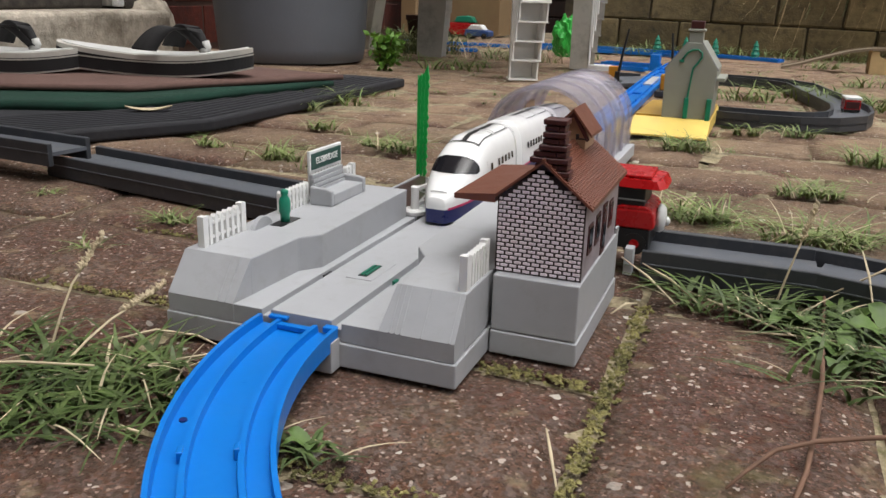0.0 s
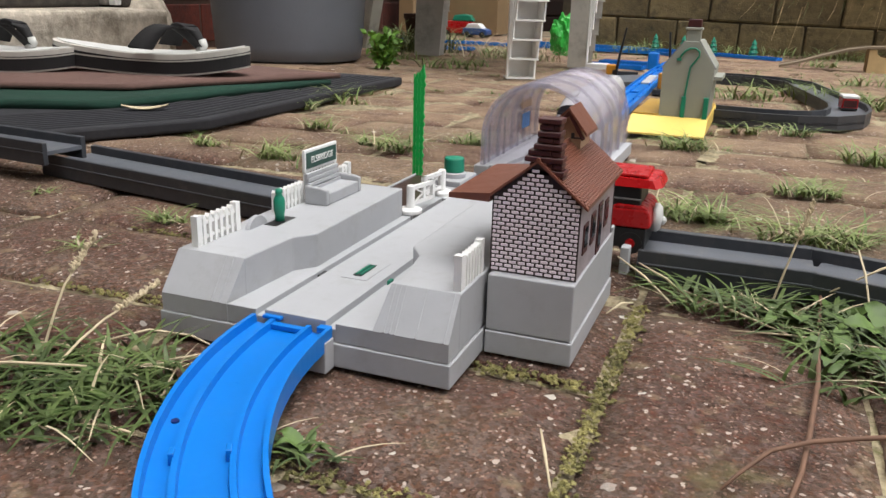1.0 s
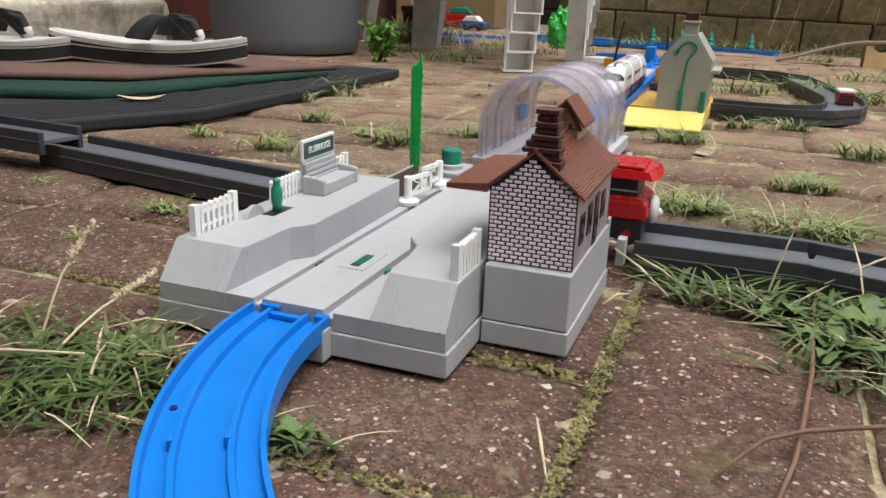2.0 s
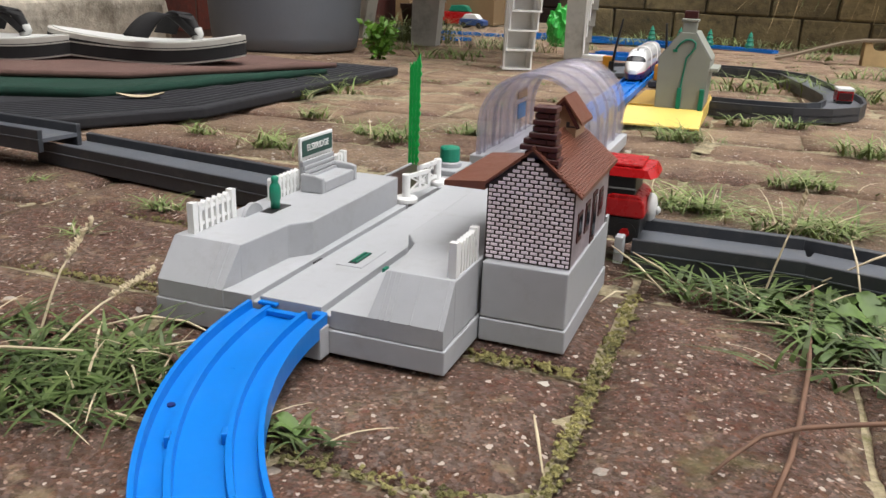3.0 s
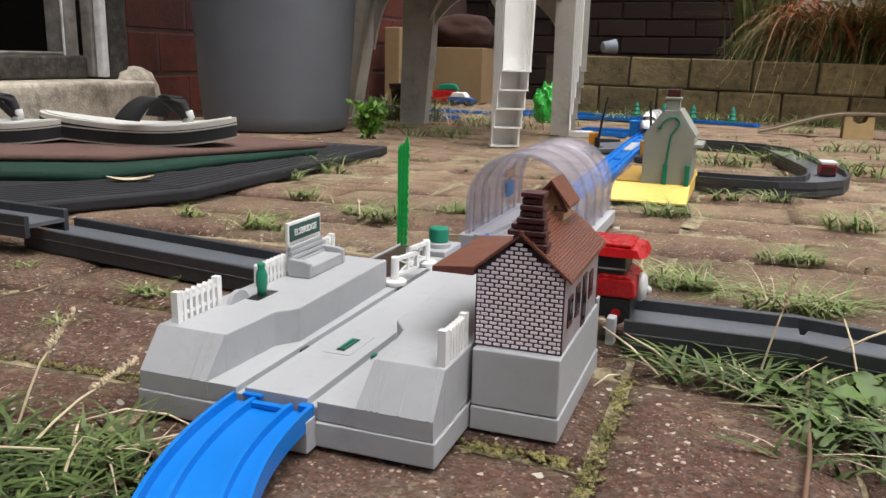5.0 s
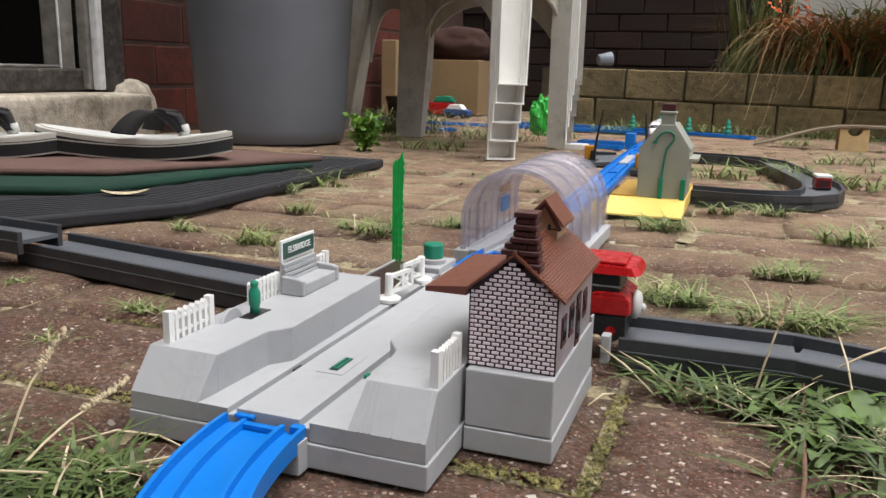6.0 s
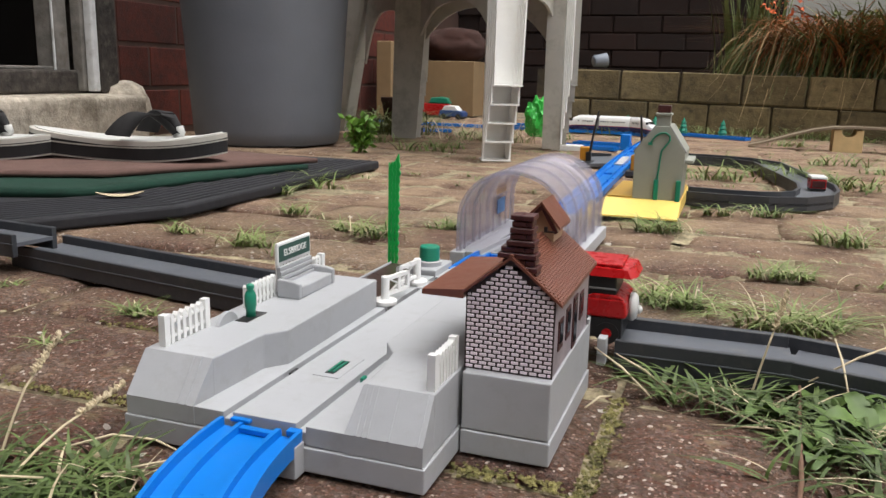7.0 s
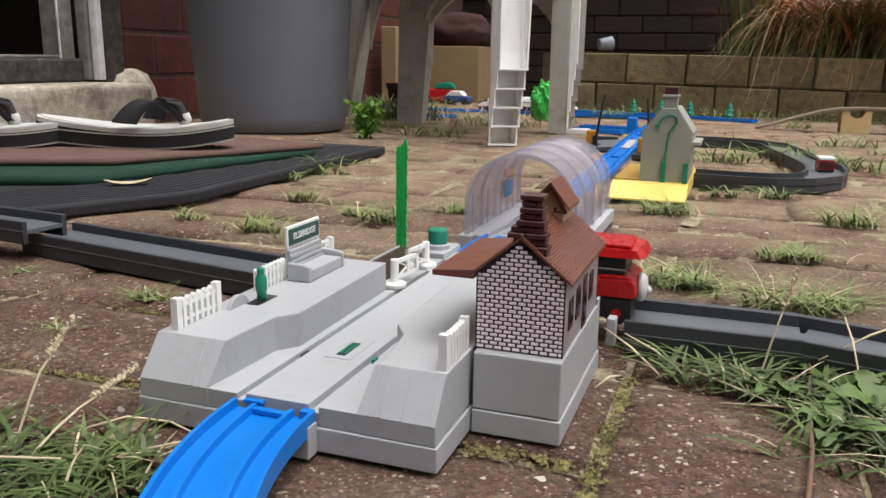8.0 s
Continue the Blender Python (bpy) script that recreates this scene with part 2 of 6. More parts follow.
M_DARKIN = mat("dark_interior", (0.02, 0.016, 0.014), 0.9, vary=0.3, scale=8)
M_GWALL = mat("garden_wall_block", (0.155, 0.118, 0.058), 0.95, vary=0.4, scale=40, bump=0.004, bump_scale=140, per="object", dirt=(0.030, 0.028, 0.018), dirt_amount=0.85)
M_CARD = mat("cardboard", (0.26, 0.175, 0.09), 0.9, vary=0.1, scale=30)
M_PINEWOOD = mat("bare_pine_wood", (0.55, 0.40, 0.20), 0.75, vary=0.15, scale=60, bump=0.0004, bump_scale=300)
M_STEM = mat("pale_dead_stem", (0.42, 0.30, 0.15), 0.8, vary=0.3, scale=60, per="island")
M_POSTER = mat("faded_blue_print", (0.08, 0.20, 0.42), 0.5, vary=0.3, scale=300)
M_SACK = mat("brown_sacking", (0.035, 0.012, 0.008), 0.95, vary=0.3, scale=40)
M_MIDLEAF = mat("fine_grass_blade", (0.090, 0.155, 0.032), 0.6, vary=0.35, scale=120, per="island", tint=(0.19, 0.235, 0.075))
M_LEAF = mat("grass_blade", (0.032, 0.062, 0.013), 0.6, vary=0.35, scale=120, per="island", tint=(0.085, 0.120, 0.032))
M_DRY = mat("dry_grass", (0.46, 0.385, 0.26), 0.8, vary=0.2, scale=120, per="island")
M_WEED = mat("weed_leaf", (0.050, 0.098, 0.017), 0.6, vary=0.4, scale=90, tint=(0.085, 0.140, 0.030))
M_BRIGHT = mat("fresh_leaf", (0.12, 0.26, 0.03), 0.5, vary=0.25, scale=120, per="island")
M_TWIG = mat("brown_twig", (0.15, 0.08, 0.05), 0.8, vary=0.3, scale=150)
M_RAMP = mat("brown_strip", (0.20, 0.155, 0.105), 0.6, vary=0.2, scale=40)
M_CARBLUE = mat("dark_blue_paint", (0.03, 0.08, 0.25), 0.3, vary=0.1)
M_BRIGHTG = mat("green_film", (0.04, 0.42, 0.06), 0.35, vary=0.3, scale=40)
M_FLOWER = mat("orange_petals", (0.55, 0.10, 0.02), 0.6, vary=0.3, scale=60, per="island")
M_OLDWHITE = mat("dirty_white_paint", (0.66, 0.67, 0.68), 0.6, vary=0.2, scale=40, dirt=(0.2, 0.18, 0.16), dirt_amount=0.6)
M_DECKY = mat("amber_yellow_plastic", (0.42, 0.25, 0.035), 0.45, vary=0.12, scale=60)
M_WALLJOINT = mat("mossy_dark_joint", (0.060, 0.047, 0.027), 0.95, vary=0.4, scale=60)
M_CUP = mat("blue_grey_plastic", (0.22, 0.25, 0.30), 0.45, vary=0.1, scale=80)
M_CROSSING = mat("dark_brown_plastic", (0.045, 0.026, 0.022), 0.3, vary=0.2, scale=120)
M_DECK = mat("pale_deck_plastic", (0.42, 0.43, 0.45), 0.45, vary=0.1, scale=90)
M_MOSS = mat("moss", (0.085, 0.088, 0.020), 0.95, vary=0.6, scale=180, per="island", tint=(0.21, 0.185, 0.07), bump=0.002, bump_scale=900)
M_RUST = mat("rusty_foliage", (0.27, 0.10, 0.03), 0.7, vary=0.4, scale=60, per="island")
M_BUSH = mat("bush_leaf", (0.10, 0.125, 0.035), 0.6, vary=0.4, scale=60, per="island")
M_PALEWALL = mat("pale_render", (0.40, 0.40, 0.38), 0.9, vary=0.1, scale=6)
# Near black: the shade over the back wall is held in this brick colour.
M_SHADEBRICK = mat("shaded_dark_brick", (0.013, 0.0045, 0.003), 0.9, vary=0.35, scale=40, bump=0.002, bump_scale=200, per="object")


# ---- mesh helpers ----
def ground(y):
    """The patio falls gently away at its far side."""
    k = min(1, max(0, (y - 1.3) / 1.0))
    return -0.018 * k * k * (3 - 2 * k)


def part(name, bm, material, parent, label="", smooth=False):
    me = bpy.data.meshes.new(name)
    bm.to_mesh(me)
    bm.free()
    if smooth:
        for f in me.polygons:
            f.use_smooth = True
    me.materials.append(material)
    ob = new(name, me)
    if parent is not None:
        ob.parent = parent
    if label:
        ob["label"] = label
    return ob


def thing(name, label, category, m=None, group="", kind=""):
    ob = new(name)
    ob.empty_display_size = 0.01
    if m is not None:
        ob.matrix_basis = m
    return tagged(ob, label, category, group, kind)


def solid(name, bm, material, label, category, m=None, group="", kind="", smooth=False):
    ob = part(name, bm, material, None, smooth=smooth)
    if m is not None:
        ob.matrix_basis = m
    return tagged(ob, label, category, group, kind)


def box(x0, x1, y0, y1, z0, z1, bevel=0.0, bm=None, segments=2):
    own = bmesh.new()
    bmesh.ops.create_cube(own, size=1, matrix=Matrix.Translation(((x0 + x1) / 2, (y0 + y1) / 2, (z0 + z1) / 2)) @ Matrix.Diagonal((x1 - x0, y1 - y0, z1 - z0, 1)))
    if bevel:
        bmesh.ops.bevel(own, geom=own.edges[:], offset=bevel, segments=segments, affect="EDGES", profile=0.5)
    return join(bm, own)


def join(bm, own):
    if bm is None:
        return own
    me = bpy.data.meshes.new("tmp")
    own.to_mesh(me)
    own.free()
    bm.from_mesh(me)
    bpy.data.meshes.remove(me)
    return bm


def prism(points, axis, a, b, bevel=0.0, bm=None):
    """A closed outline pushed along an axis from a to b. points: the two other coordinates, in the order x, y, z."""
    own = bmesh.new()

    def at(p, v):
        return {"x": (v, *p), "y": (p[0], v, p[1]), "z": (*p, v)}[axis]
    lo = [own.verts.new(at(p, a)) for p in points]
    hi = [own.verts.new(at(p, b)) for p in points]
    own.faces.new(lo)
    own.faces.new(hi)
    for i in range(len(points)):
        own.faces.new((lo[i - 1], lo[i], hi[i], hi[i - 1]))
    bmesh.ops.recalc_face_normals(own, faces=own.faces[:])
    if bevel:
        bmesh.ops.bevel(own, geom=own.edges[:], offset=bevel, segments=2, affect="EDGES", profile=0.5)
    return join(bm, own)


def lathe(profile, steps=24, bm=None, m=Matrix()):
    """A body turned round z. profile: (radius, height) from bottom to top."""
    own = bmesh.new()
    rings = []
    for r, z in profile:
        rings.append([own.verts.new(m @ Vector((r * math.cos(2 * math.pi * i / steps), r * math.sin(2 * math.pi * i / steps), z))) for i in range(steps)])
    for a, b in zip(rings, rings[1:]):
        for i in range(steps):
            own.faces.new((a[i - 1], a[i], b[i], b[i - 1]))
    own.faces.new(rings[0][::-1])
    own.faces.new(rings[-1])
    bmesh.ops.recalc_face_normals(own, faces=own.faces[:])
    return join(bm, own)


def tube(points, radius, steps=8, bm=None):
    """A round rod along points; radius may be a list."""
    own = bmesh.new()
    pts = [Vector(p) for p in points]
    radii = radius if isinstance(radius, (list, tuple)) else [radius] * len(pts)
    rings = []
    side = None
    for i, p in enumerate(pts):
        d = (pts[min(i + 1, len(pts) - 1)] - pts[max(i - 1, 0)]).normalized()
        if side is None:
            side = d.orthogonal().normalized()
        side = (side - d * side.dot(d)).normalized()
        up = d.cross(side)
        rings.append([own.verts.new(p + radii[i] * (side * math.cos(2 * math.pi * k / steps) + up * math.sin(2 * math.pi * k / steps))) for k in range(steps)])
    for a, b in zip(rings, rings[1:]):
        for k in range(steps):
            own.faces.new((a[k - 1], a[k], b[k], b[k - 1]))
    own.faces.new(rings[0][::-1])
    own.faces.new(rings[-1])
    bmesh.ops.recalc_face_normals(own, faces=own.faces[:])
    return join(bm, own)


def sweep(section, line, bm=None, closed=True):
    """A section of (across, up) pushed along line, a list of (x, y, z, heading)."""
    own = bmesh.new()
    rings = []
    for x, y, z, h in line:
        c, s = math.cos(h), math.sin(h)
        rings.append([own.verts.new((x + a * s, y - a * c, z + u)) for a, u in section])
    n = len(section)
    for a, b in zip(rings, rings[1:]):
        for k in range(n if closed else n - 1):
            j = (k + 1) % n
            own.faces.new((a[k], a[j], b[j], b[k]))
    if closed:
        own.faces.new(rings[0][::-1])
        own.faces.new(rings[-1])
    bmesh.ops.recalc_face_normals(own, faces=own.faces[:])
    return join(bm, own)


def raw(verts, faces, bm=None):
    own = bmesh.new()
    vs = [own.verts.new(v) for v in verts]
    for f in faces:
        own.faces.new([vs[i] for i in f])
    bmesh.ops.recalc_face_normals(own, faces=own.faces[:])
    return join(bm, own)


# ---- the track line that the train follows ----
def track_line():
    """Points (x, y, z) of the line from the platform through the tunnel to the far side of the patio."""
    pts = []
    y = -0.10
    while y < 2.18:
        x = -0.07 if y < 0.55 else -0.07 - 0.03 * (y - 0.55)
        k = min(1, max(0, (y - 0.30) / 0.22))
        pts.append((x, y, 0.0185 - 0.009 * k * k * (3 - 2 * k) + ground(y)))
        y += 0.01
    x0, y0, r = pts[-1][0], pts[-1][1], 0.15
    for i in range(1, 30):
        a = math.pi / 2 * i / 29
        yy = y0 + r * math.sin(a)
        pts.append((x0 - r * (1 - math.cos(a)), yy, 0.0095 + ground(yy)))
    xe, ye, ze = pts[-1]
    for i in range(1, 120):
        pts.append((xe - 0.01 * i, ye + 0.0004 * i, ze))
    return pts


LINE = track_line()
LENGTH = [0.0]
for a, b in zip(LINE, LINE[1:]):
    LENGTH.append(LENGTH[-1] + math.dist(a, b))


def along(s):
    i = min(max(int(np.searchsorted(LENGTH, s)), 1), len(LINE) - 1)
    k = (s - LENGTH[i - 1]) / (LENGTH[i] - LENGTH[i - 1])
    return Vector(LINE[i - 1]).lerp(Vector(LINE[i]), k)

SIX = [(0, 1, 2, 3), (4, 5, 6, 7), (0, 1, 5, 4), (1, 2, 6, 5), (2, 3, 7, 6), (3, 0, 4, 7)]


# ---- ground, walls ----
def ground_sheet():
    xs = [-60, -12, -4] + [-2 + 0.25 * i for i in range(17)] + [4, 12, 60]
    ys = [-60, -12, -4] + [-2 + 0.25 * i for i in range(25)] + [6, 14, 60]
    verts = [(x, y, ground(y) - 0.007) for y in ys for x in xs]
    w = len(xs)
    faces = [(j * w + i, j * w + i + 1, (j + 1) * w + i + 1, (j + 1) * w + i) for j in range(len(ys) - 1) for i in range(w - 1)]
    return solid("ground", raw(verts, faces), M_SOIL, "sandy soil under and between the patio pavers", "ground", kind="structure", smooth=True)


def house_wall():
    """The house wall beside the patio, with its low door opening, worn frame and concrete sill."""
    wall = thing("wall_west", "red brick house wall with a worn timber door frame", "wall", kind="structure")
    x = -1.25
    # Unseen upper wall, carried to 4.6 m to cut sky light on this side.
    back = box(x - 0.22, x - 0.0016, 1.286, 5.2, -0.03, 4.6)
    box(x - 0.22, x - 0.012, -2.0, 0.2, -0.03, 4.6, bm=back)
    box(x - 0.22, x - 0.012, 0.2, 1.286, 2.1, 4.6, bm=back)
    part("backing", back, M_BRICKJOINT, wall)
    sill = box(x - 0.24, x + 0.06, 0.1, 1.31, -0.03, 0.095, 0.008)
    bmesh.ops.subdivide_edges(sill, edges=sill.edges[:], cuts=5, use_grid_fill=True)
    for v in sill.verts:
        v.co += Vector((noise.noise(v.co * 30), noise.noise(v.co * 31 + Vector((5, 0, 0))), noise.noise(v.co * 29))) * 0.006
    part("sill", sill, M_CONC, wall, "rough weathered concrete step", smooth=True)
    patch = lathe([(0.074, 0.0), (0.072, 0.05), (0.066, 0.085), (0.054, 0.108), (0.034, 0.122), (0.01, 0.130)], 40, m=Matrix.Translation((x - 0.02, 1.305, 0.0)))
    for v in patch.verts:
        v.co += Vector((noise.noise(v.co * 28), noise.noise(v.co * 30 + Vector((3, 0, 0))), noise.noise(v.co * 33))) * 0.010
    part("plaster_patch", patch, M_CONC, wall, "crumbling mortar at the foot of the wall", smooth=True)
    part("door_frame", box(x - 0.10, x + 0.004, 1.226, 1.284, 0.095, 2.1, 0.006), M_DARKWOOD, wall, "dark rotten timber jamb")
    part("bead", box(x - 0.016, x + 0.004, 1.204, 1.223, 0.1, 2.1, 0.003), M_OLDWHITE, wall, "white painted strip")
    part("stop", box(x - 0.045, x - 0.018, 1.196, 1.222, 0.1, 2.1, 0.003), M_OLDWOOD, wall)
    part("inner_frame", box(x - 0.100, x - 0.047, 1.150, 1.190, 0.1, 2.1, 0.004), M_OLDWOOD, wall, "peeling weathered timber door edge")
    part("frame_edge", box(x - 0.0505, x - 0.0455, 1.146, 1.1495, 0.1, 2.1, 0.001), M_OLDWHITE, wall, "flaking white paint edge")
    part("threshold", box(x - 0.16, x - 0.03, 0.2, 1.195, 0.096, 0.146, 0.006), M_DARKWOOD, wall, "worn dark timber threshold")
    part("threshold_edge", box(x - 0.13, x - 0.05, 0.2, 1.19, 0.1462, 0.153, 0.002), M_OLDWOOD, wall, "grey worn top of the threshold")
    # The room's panels are near black: its darkness is painted into their colour.
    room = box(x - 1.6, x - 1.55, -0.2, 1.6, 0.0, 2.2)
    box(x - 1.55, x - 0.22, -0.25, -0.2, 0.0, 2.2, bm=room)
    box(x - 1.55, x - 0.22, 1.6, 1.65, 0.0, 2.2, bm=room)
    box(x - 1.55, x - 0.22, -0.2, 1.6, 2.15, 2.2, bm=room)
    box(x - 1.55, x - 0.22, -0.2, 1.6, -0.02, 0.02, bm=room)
    part("dark_room", room, M_DARKIN, wall, "room behind the open door, darkness in its colour")
    tmpl = box(-0.006, 0.006, -0.105, 0.105, -0.046, 0.046, 0.002, segments=1)
    me = bpy.data.meshes.new("brick")
    tmpl.to_mesh(me)
    tmpl.free()
    me.materials.append(M_HBRICK)
    tmpl = box(-0.006, 0.006, -0.050, 0.050, -0.046, 0.046, 0.002, segments=1)
    half = bpy.data.meshes.new("half_brick")
    tmpl.to_mesh(half)
    tmpl.free()
    half.materials.append(M_HBRICK)
    for j in range(7):
        for i in range(9):
            yy = 1.395 + 0.216 * i + (0.108 if j % 2 else 0)
            b = new("brick", me)
            b.parent = wall
            b.location = (x - 0.006, yy + 0.0, 0.055 + 0.102 * j)
        if j % 2:
            b = new("brick", half)
            b.parent = wall
            b.location = (x - 0.006, 1.341, 0.055 + 0.102 * j)
    return wall


def block_wall(name, label, x0, x1, y, z0, rows, length, height, material, mortar, tilt=0.0, depth=0.1):
    wall = thing(name, label, "wall", pose(x0, y, z0, 0, tilt, 0), kind="structure")
    w = x1 - x0
    part("core", box(0, w, 0.012, depth, -0.05, rows * height - 0.008), mortar, wall)
    rng = random.Random(5)
    meshes = []
    for k in range(4):
        bm = box(0, length - 0.006, 0, depth * 0.5, 0, height - 0.005, 0.004, segments=1)
        for v in bm.verts:
            v.co += Vector((rng.uniform(-1, 1), rng.uniform(-1, 1), rng.uniform(-1, 1))) * 0.0018
        me = bpy.data.meshes.new("block")
        bm.to_mesh(me)
        bm.free()
        me.materials.append(material)
        meshes.append(me)
    for j in range(rows):
        n = int(w / length)
        for i in range(n):
            b = new("block", rng.choice(meshes))
            b.parent = wall
            b.location = (i * length + (length / 2 if j % 2 else 0), rng.uniform(-0.003, 0.003), j * height)
    return wall


# ---- station ----
def station():
    st = thing("toy_station", "grey plastic toy station platform with a railway bed and ramps", "toy station")
    top, bed, sm = 0.036, 0.019, 0.0105
    # lower tray and body
    part("tray", box(-0.1385, 0.0005, -0.0005, 0.288, 0.0, sm, 0.0006), M_GREY, st)
    part("house_tray", box(0.0012, 0.0395, 0.0395, 0.1335, 0.0, sm, 0.0006), M_GREY, st)
    body = box(-0.1365, -0.0012, 0.0012, 0.166, sm + 0.0004, bed - 0.0028, 0.0005)
    part("bed", body, M_GREY, st)
    # track bed strips between the grooves
    part("track_bed", box(-0.1036, -0.0885, 0.0006, 0.166, sm + 0.0004, bed, 0.0003), M_GREY, st)
    part("track_bed", box(-0.0842, -0.0548, 0.0006, 0.25, sm + 0.0004, bed + 0.0006, 0.0003), M_GREY, st)
    part("track_bed", box(-0.0505, -0.029, 0.0006, 0.166, sm + 0.0004, bed, 0.0003), M_GREY, st)
    # left platform with its ramp
    out = [(-0.1370, 0.013), (-0.1020, 0.013), (-0.1000, 0.050), (-0.0925, 0.060), (-0.0940, 0.1655), (-0.1370, 0.1655)]
    part("platform", prism(out, "z", sm + 0.0004, top, 0.0007), M_GREY, st)
    r = raw([(-0.1372, 0.0002, sm + .0004), (-0.1030, 0.0002, sm + .0004), (-0.1018, 0.0128, sm + .0004), (-0.1368, 0.0128, sm + .0004), (-0.1372, 0.0002, bed), (-0.1030, 0.0002, bed), (-0.1018, 0.0131, top - 0.0003), (-0.1368, 0.0131, top - 0.0003)],
            SIX)
    part("ramp", r, M_GREY, st)
    # right platform with its ramp
    out = [(-0.0305, 0.012), (-0.0005, 0.012), (-0.0005, 0.165), (-0.0435, 0.165), (-0.0425, 0.062), (-0.0345, 0.050), (-0.0312, 0.030)]
    part("platform", prism(out, "z", sm + 0.0004, top, 0.0007), M_GREY, st)
    r = raw([(-0.0335, 0.0002, sm + .0004), (-0.0006, 0.0002, sm + .0004), (-0.0006, 0.0118, sm + .0004), (-0.0306, 0.0118, sm + .0004), (-0.0335, 0.0002, bed), (-0.0006, 0.0002, bed), (-0.0006, 0.0121, top - 0.0003), (-0.0306, 0.0121, top - 0.0003)],
            SIX)
    part("ramp", r, M_GREY, st)
    for xx in (-0.0292, -0.0268, -0.0245, -0.0155, -0.0035):
        part("ramp_rib", raw([(xx, 0.0000, bed + 0.0004), (xx + 0.0009, 0.0000, bed + 0.0004), (xx + 0.0009, 0.0120, top + 0.0001), (xx, 0.0120, top + 0.0001), (xx, 0.001, bed - .002), (xx + 0.0009, 0.001, bed - .002), (xx + 0.0009, 0.0125, top - 0.002), (xx, 0.0125, top - 0.002)],
            SIX), M_GREY, st)
    for xx in (-0.1075, -0.1115):
        part("ramp_rib", raw([(xx, 0.0000, bed + 0.0004), (xx + 0.0007, 0.0000, bed + 0.0004), (xx + 0.0007, 0.0130, top + 0.0001), (xx, 0.0130, top + 0.0001), (xx, 0.001, bed - .002), (xx + 0.0007, 0.001, bed - .002), (xx + 0.0007, 0.0135, top - 0.002), (xx, 0.0135, top - 0.002)],
            SIX), M_GREY, st)
    # block under the house
    part("house_block", box(0.0014, 0.0388, 0.0400, 0.1330, sm + 0.0004, top, 0.0006), M_GREY, st)
    part("house_block_edge", prism([(0.0370, top), (0.0388, top), (0.0388, top + 0.0025), (0.0376, top + 0.0025)], "y", 0.127, 0.133), M_GREY, st)
    part("road_socket", box(0.0392, 0.0440, 0.158, 0.166, 0.004, 0.0195, 0.0006), M_GREY, st)
    part("track_socket", box(-0.0585, -0.0505, -0.008, -0.0006, 0.0, 0.0135, 0.0004), M_GREY, st)
    # level crossing behind the platforms and the rear ledge
    part("crossing_floor", box(-0.1365, -0.0005, 0.166, 0.2515, sm, 0.0158), M_CROSSING, st, "dark brown crossing floor")
    part("crossing_floor", box(-0.1365, -0.1126, 0.2518, 0.2875, sm, 0.0158), M_CROSSING, st)
    part("crossing_deck", box(-0.1000, -0.0885, 0.168, 0.25, 0.0135, bed), M_GREY, st)
    part("crossing_deck", box(-0.0505, -0.030, 0.168, 0.25, 0.0135, bed), M_GREY, st)
    part("rear_ledge", box(-0.1122, -0.0885, 0.252, 0.288, sm, 0.0225, 0.0008), M_GREY, st)
    part("gate_block", box(-0.1010, -0.0800, 0.2175, 0.2370, 0.0135, 0.0190, 0.0006), M_GREY, st)
    part("rear_ledge", box(-0.0505, -0.0005, 0.252, 0.288, sm, 0.0225, 0.0008), M_GREY, st)
    part("rear_bed", box(-0.0885, -0.0505, 0.252, 0.288, sm, bed - 0.001), M_GREY, st)
    part("rear_rim", box(-0.1385, -0.1368, 0.166, 0.288, sm, 0.0168, 0.0004), M_GREY, st, "thin pale rim of the crossing")
    # green button and its foot
    part("button_foot", lathe([(0.0088, 0.0225), (0.0088, 0.0255), (0.0080, 0.0262)], 28, m=Matrix.Translation((-0.099, 0.268, 0))), M_GREY, st, smooth=False)
    part("button", lathe([(0.0068, 0.026), (0.0072, 0.0268), (0.0072, 0.0355), (0.0066, 0.0365), (0.002, 0.0368)], 28, m=Matrix.Translation((-0.099, 0.268, 0))), M_TEAL, st, "round teal green push button")
    # point plate in the track bed; a black slip paints the dark of its opening
    part("plate", box(-0.0745, -0.0610, 0.050, 0.078, bed + 0.0004, bed + 0.0010, 0.0003), M_GREY, st)
    part("slot", box(-0.0700, -0.0655, 0.054, 0.071, bed + 0.0008, bed + 0.0013), M_BLACK, st)
    part("lever_bar", box(-0.0690, -0.0680, 0.055, 0.070, bed + 0.0012, bed + 0.0018), M_TEAL, st)
    part("lever_bar", box(-0.0668, -0.0660, 0.055, 0.070, bed + 0.0012, bed + 0.0018), M_TEAL, st)
    part("stop_pin", box(-0.0868, -0.0855, 0.050, 0.057, bed - 0.002, bed - 0.0002), M_BLACK, st)
    part("stop_pin", box(-0.0530, -0.0514, 0.056, 0.060, bed - 0.002, bed + 0.0001), M_TEAL, st)
    # lever hump on the left platform, and a black slip painting the opening's dark
    part("lever_hump", lathe([(0.0085, -0.0012), (0.0085, 0.0012)], 28, m=Matrix.Translation((-0.1255, 0.058, top - 0.003)) @ pose(0, 0, 0, 0, 90, 0)), M_GREY, st)
    part("lever_slot", box(-0.1235, -0.1165, 0.062, 0.080, top - 0.001, top + 0.0003), M_BLACK, st)
    return st


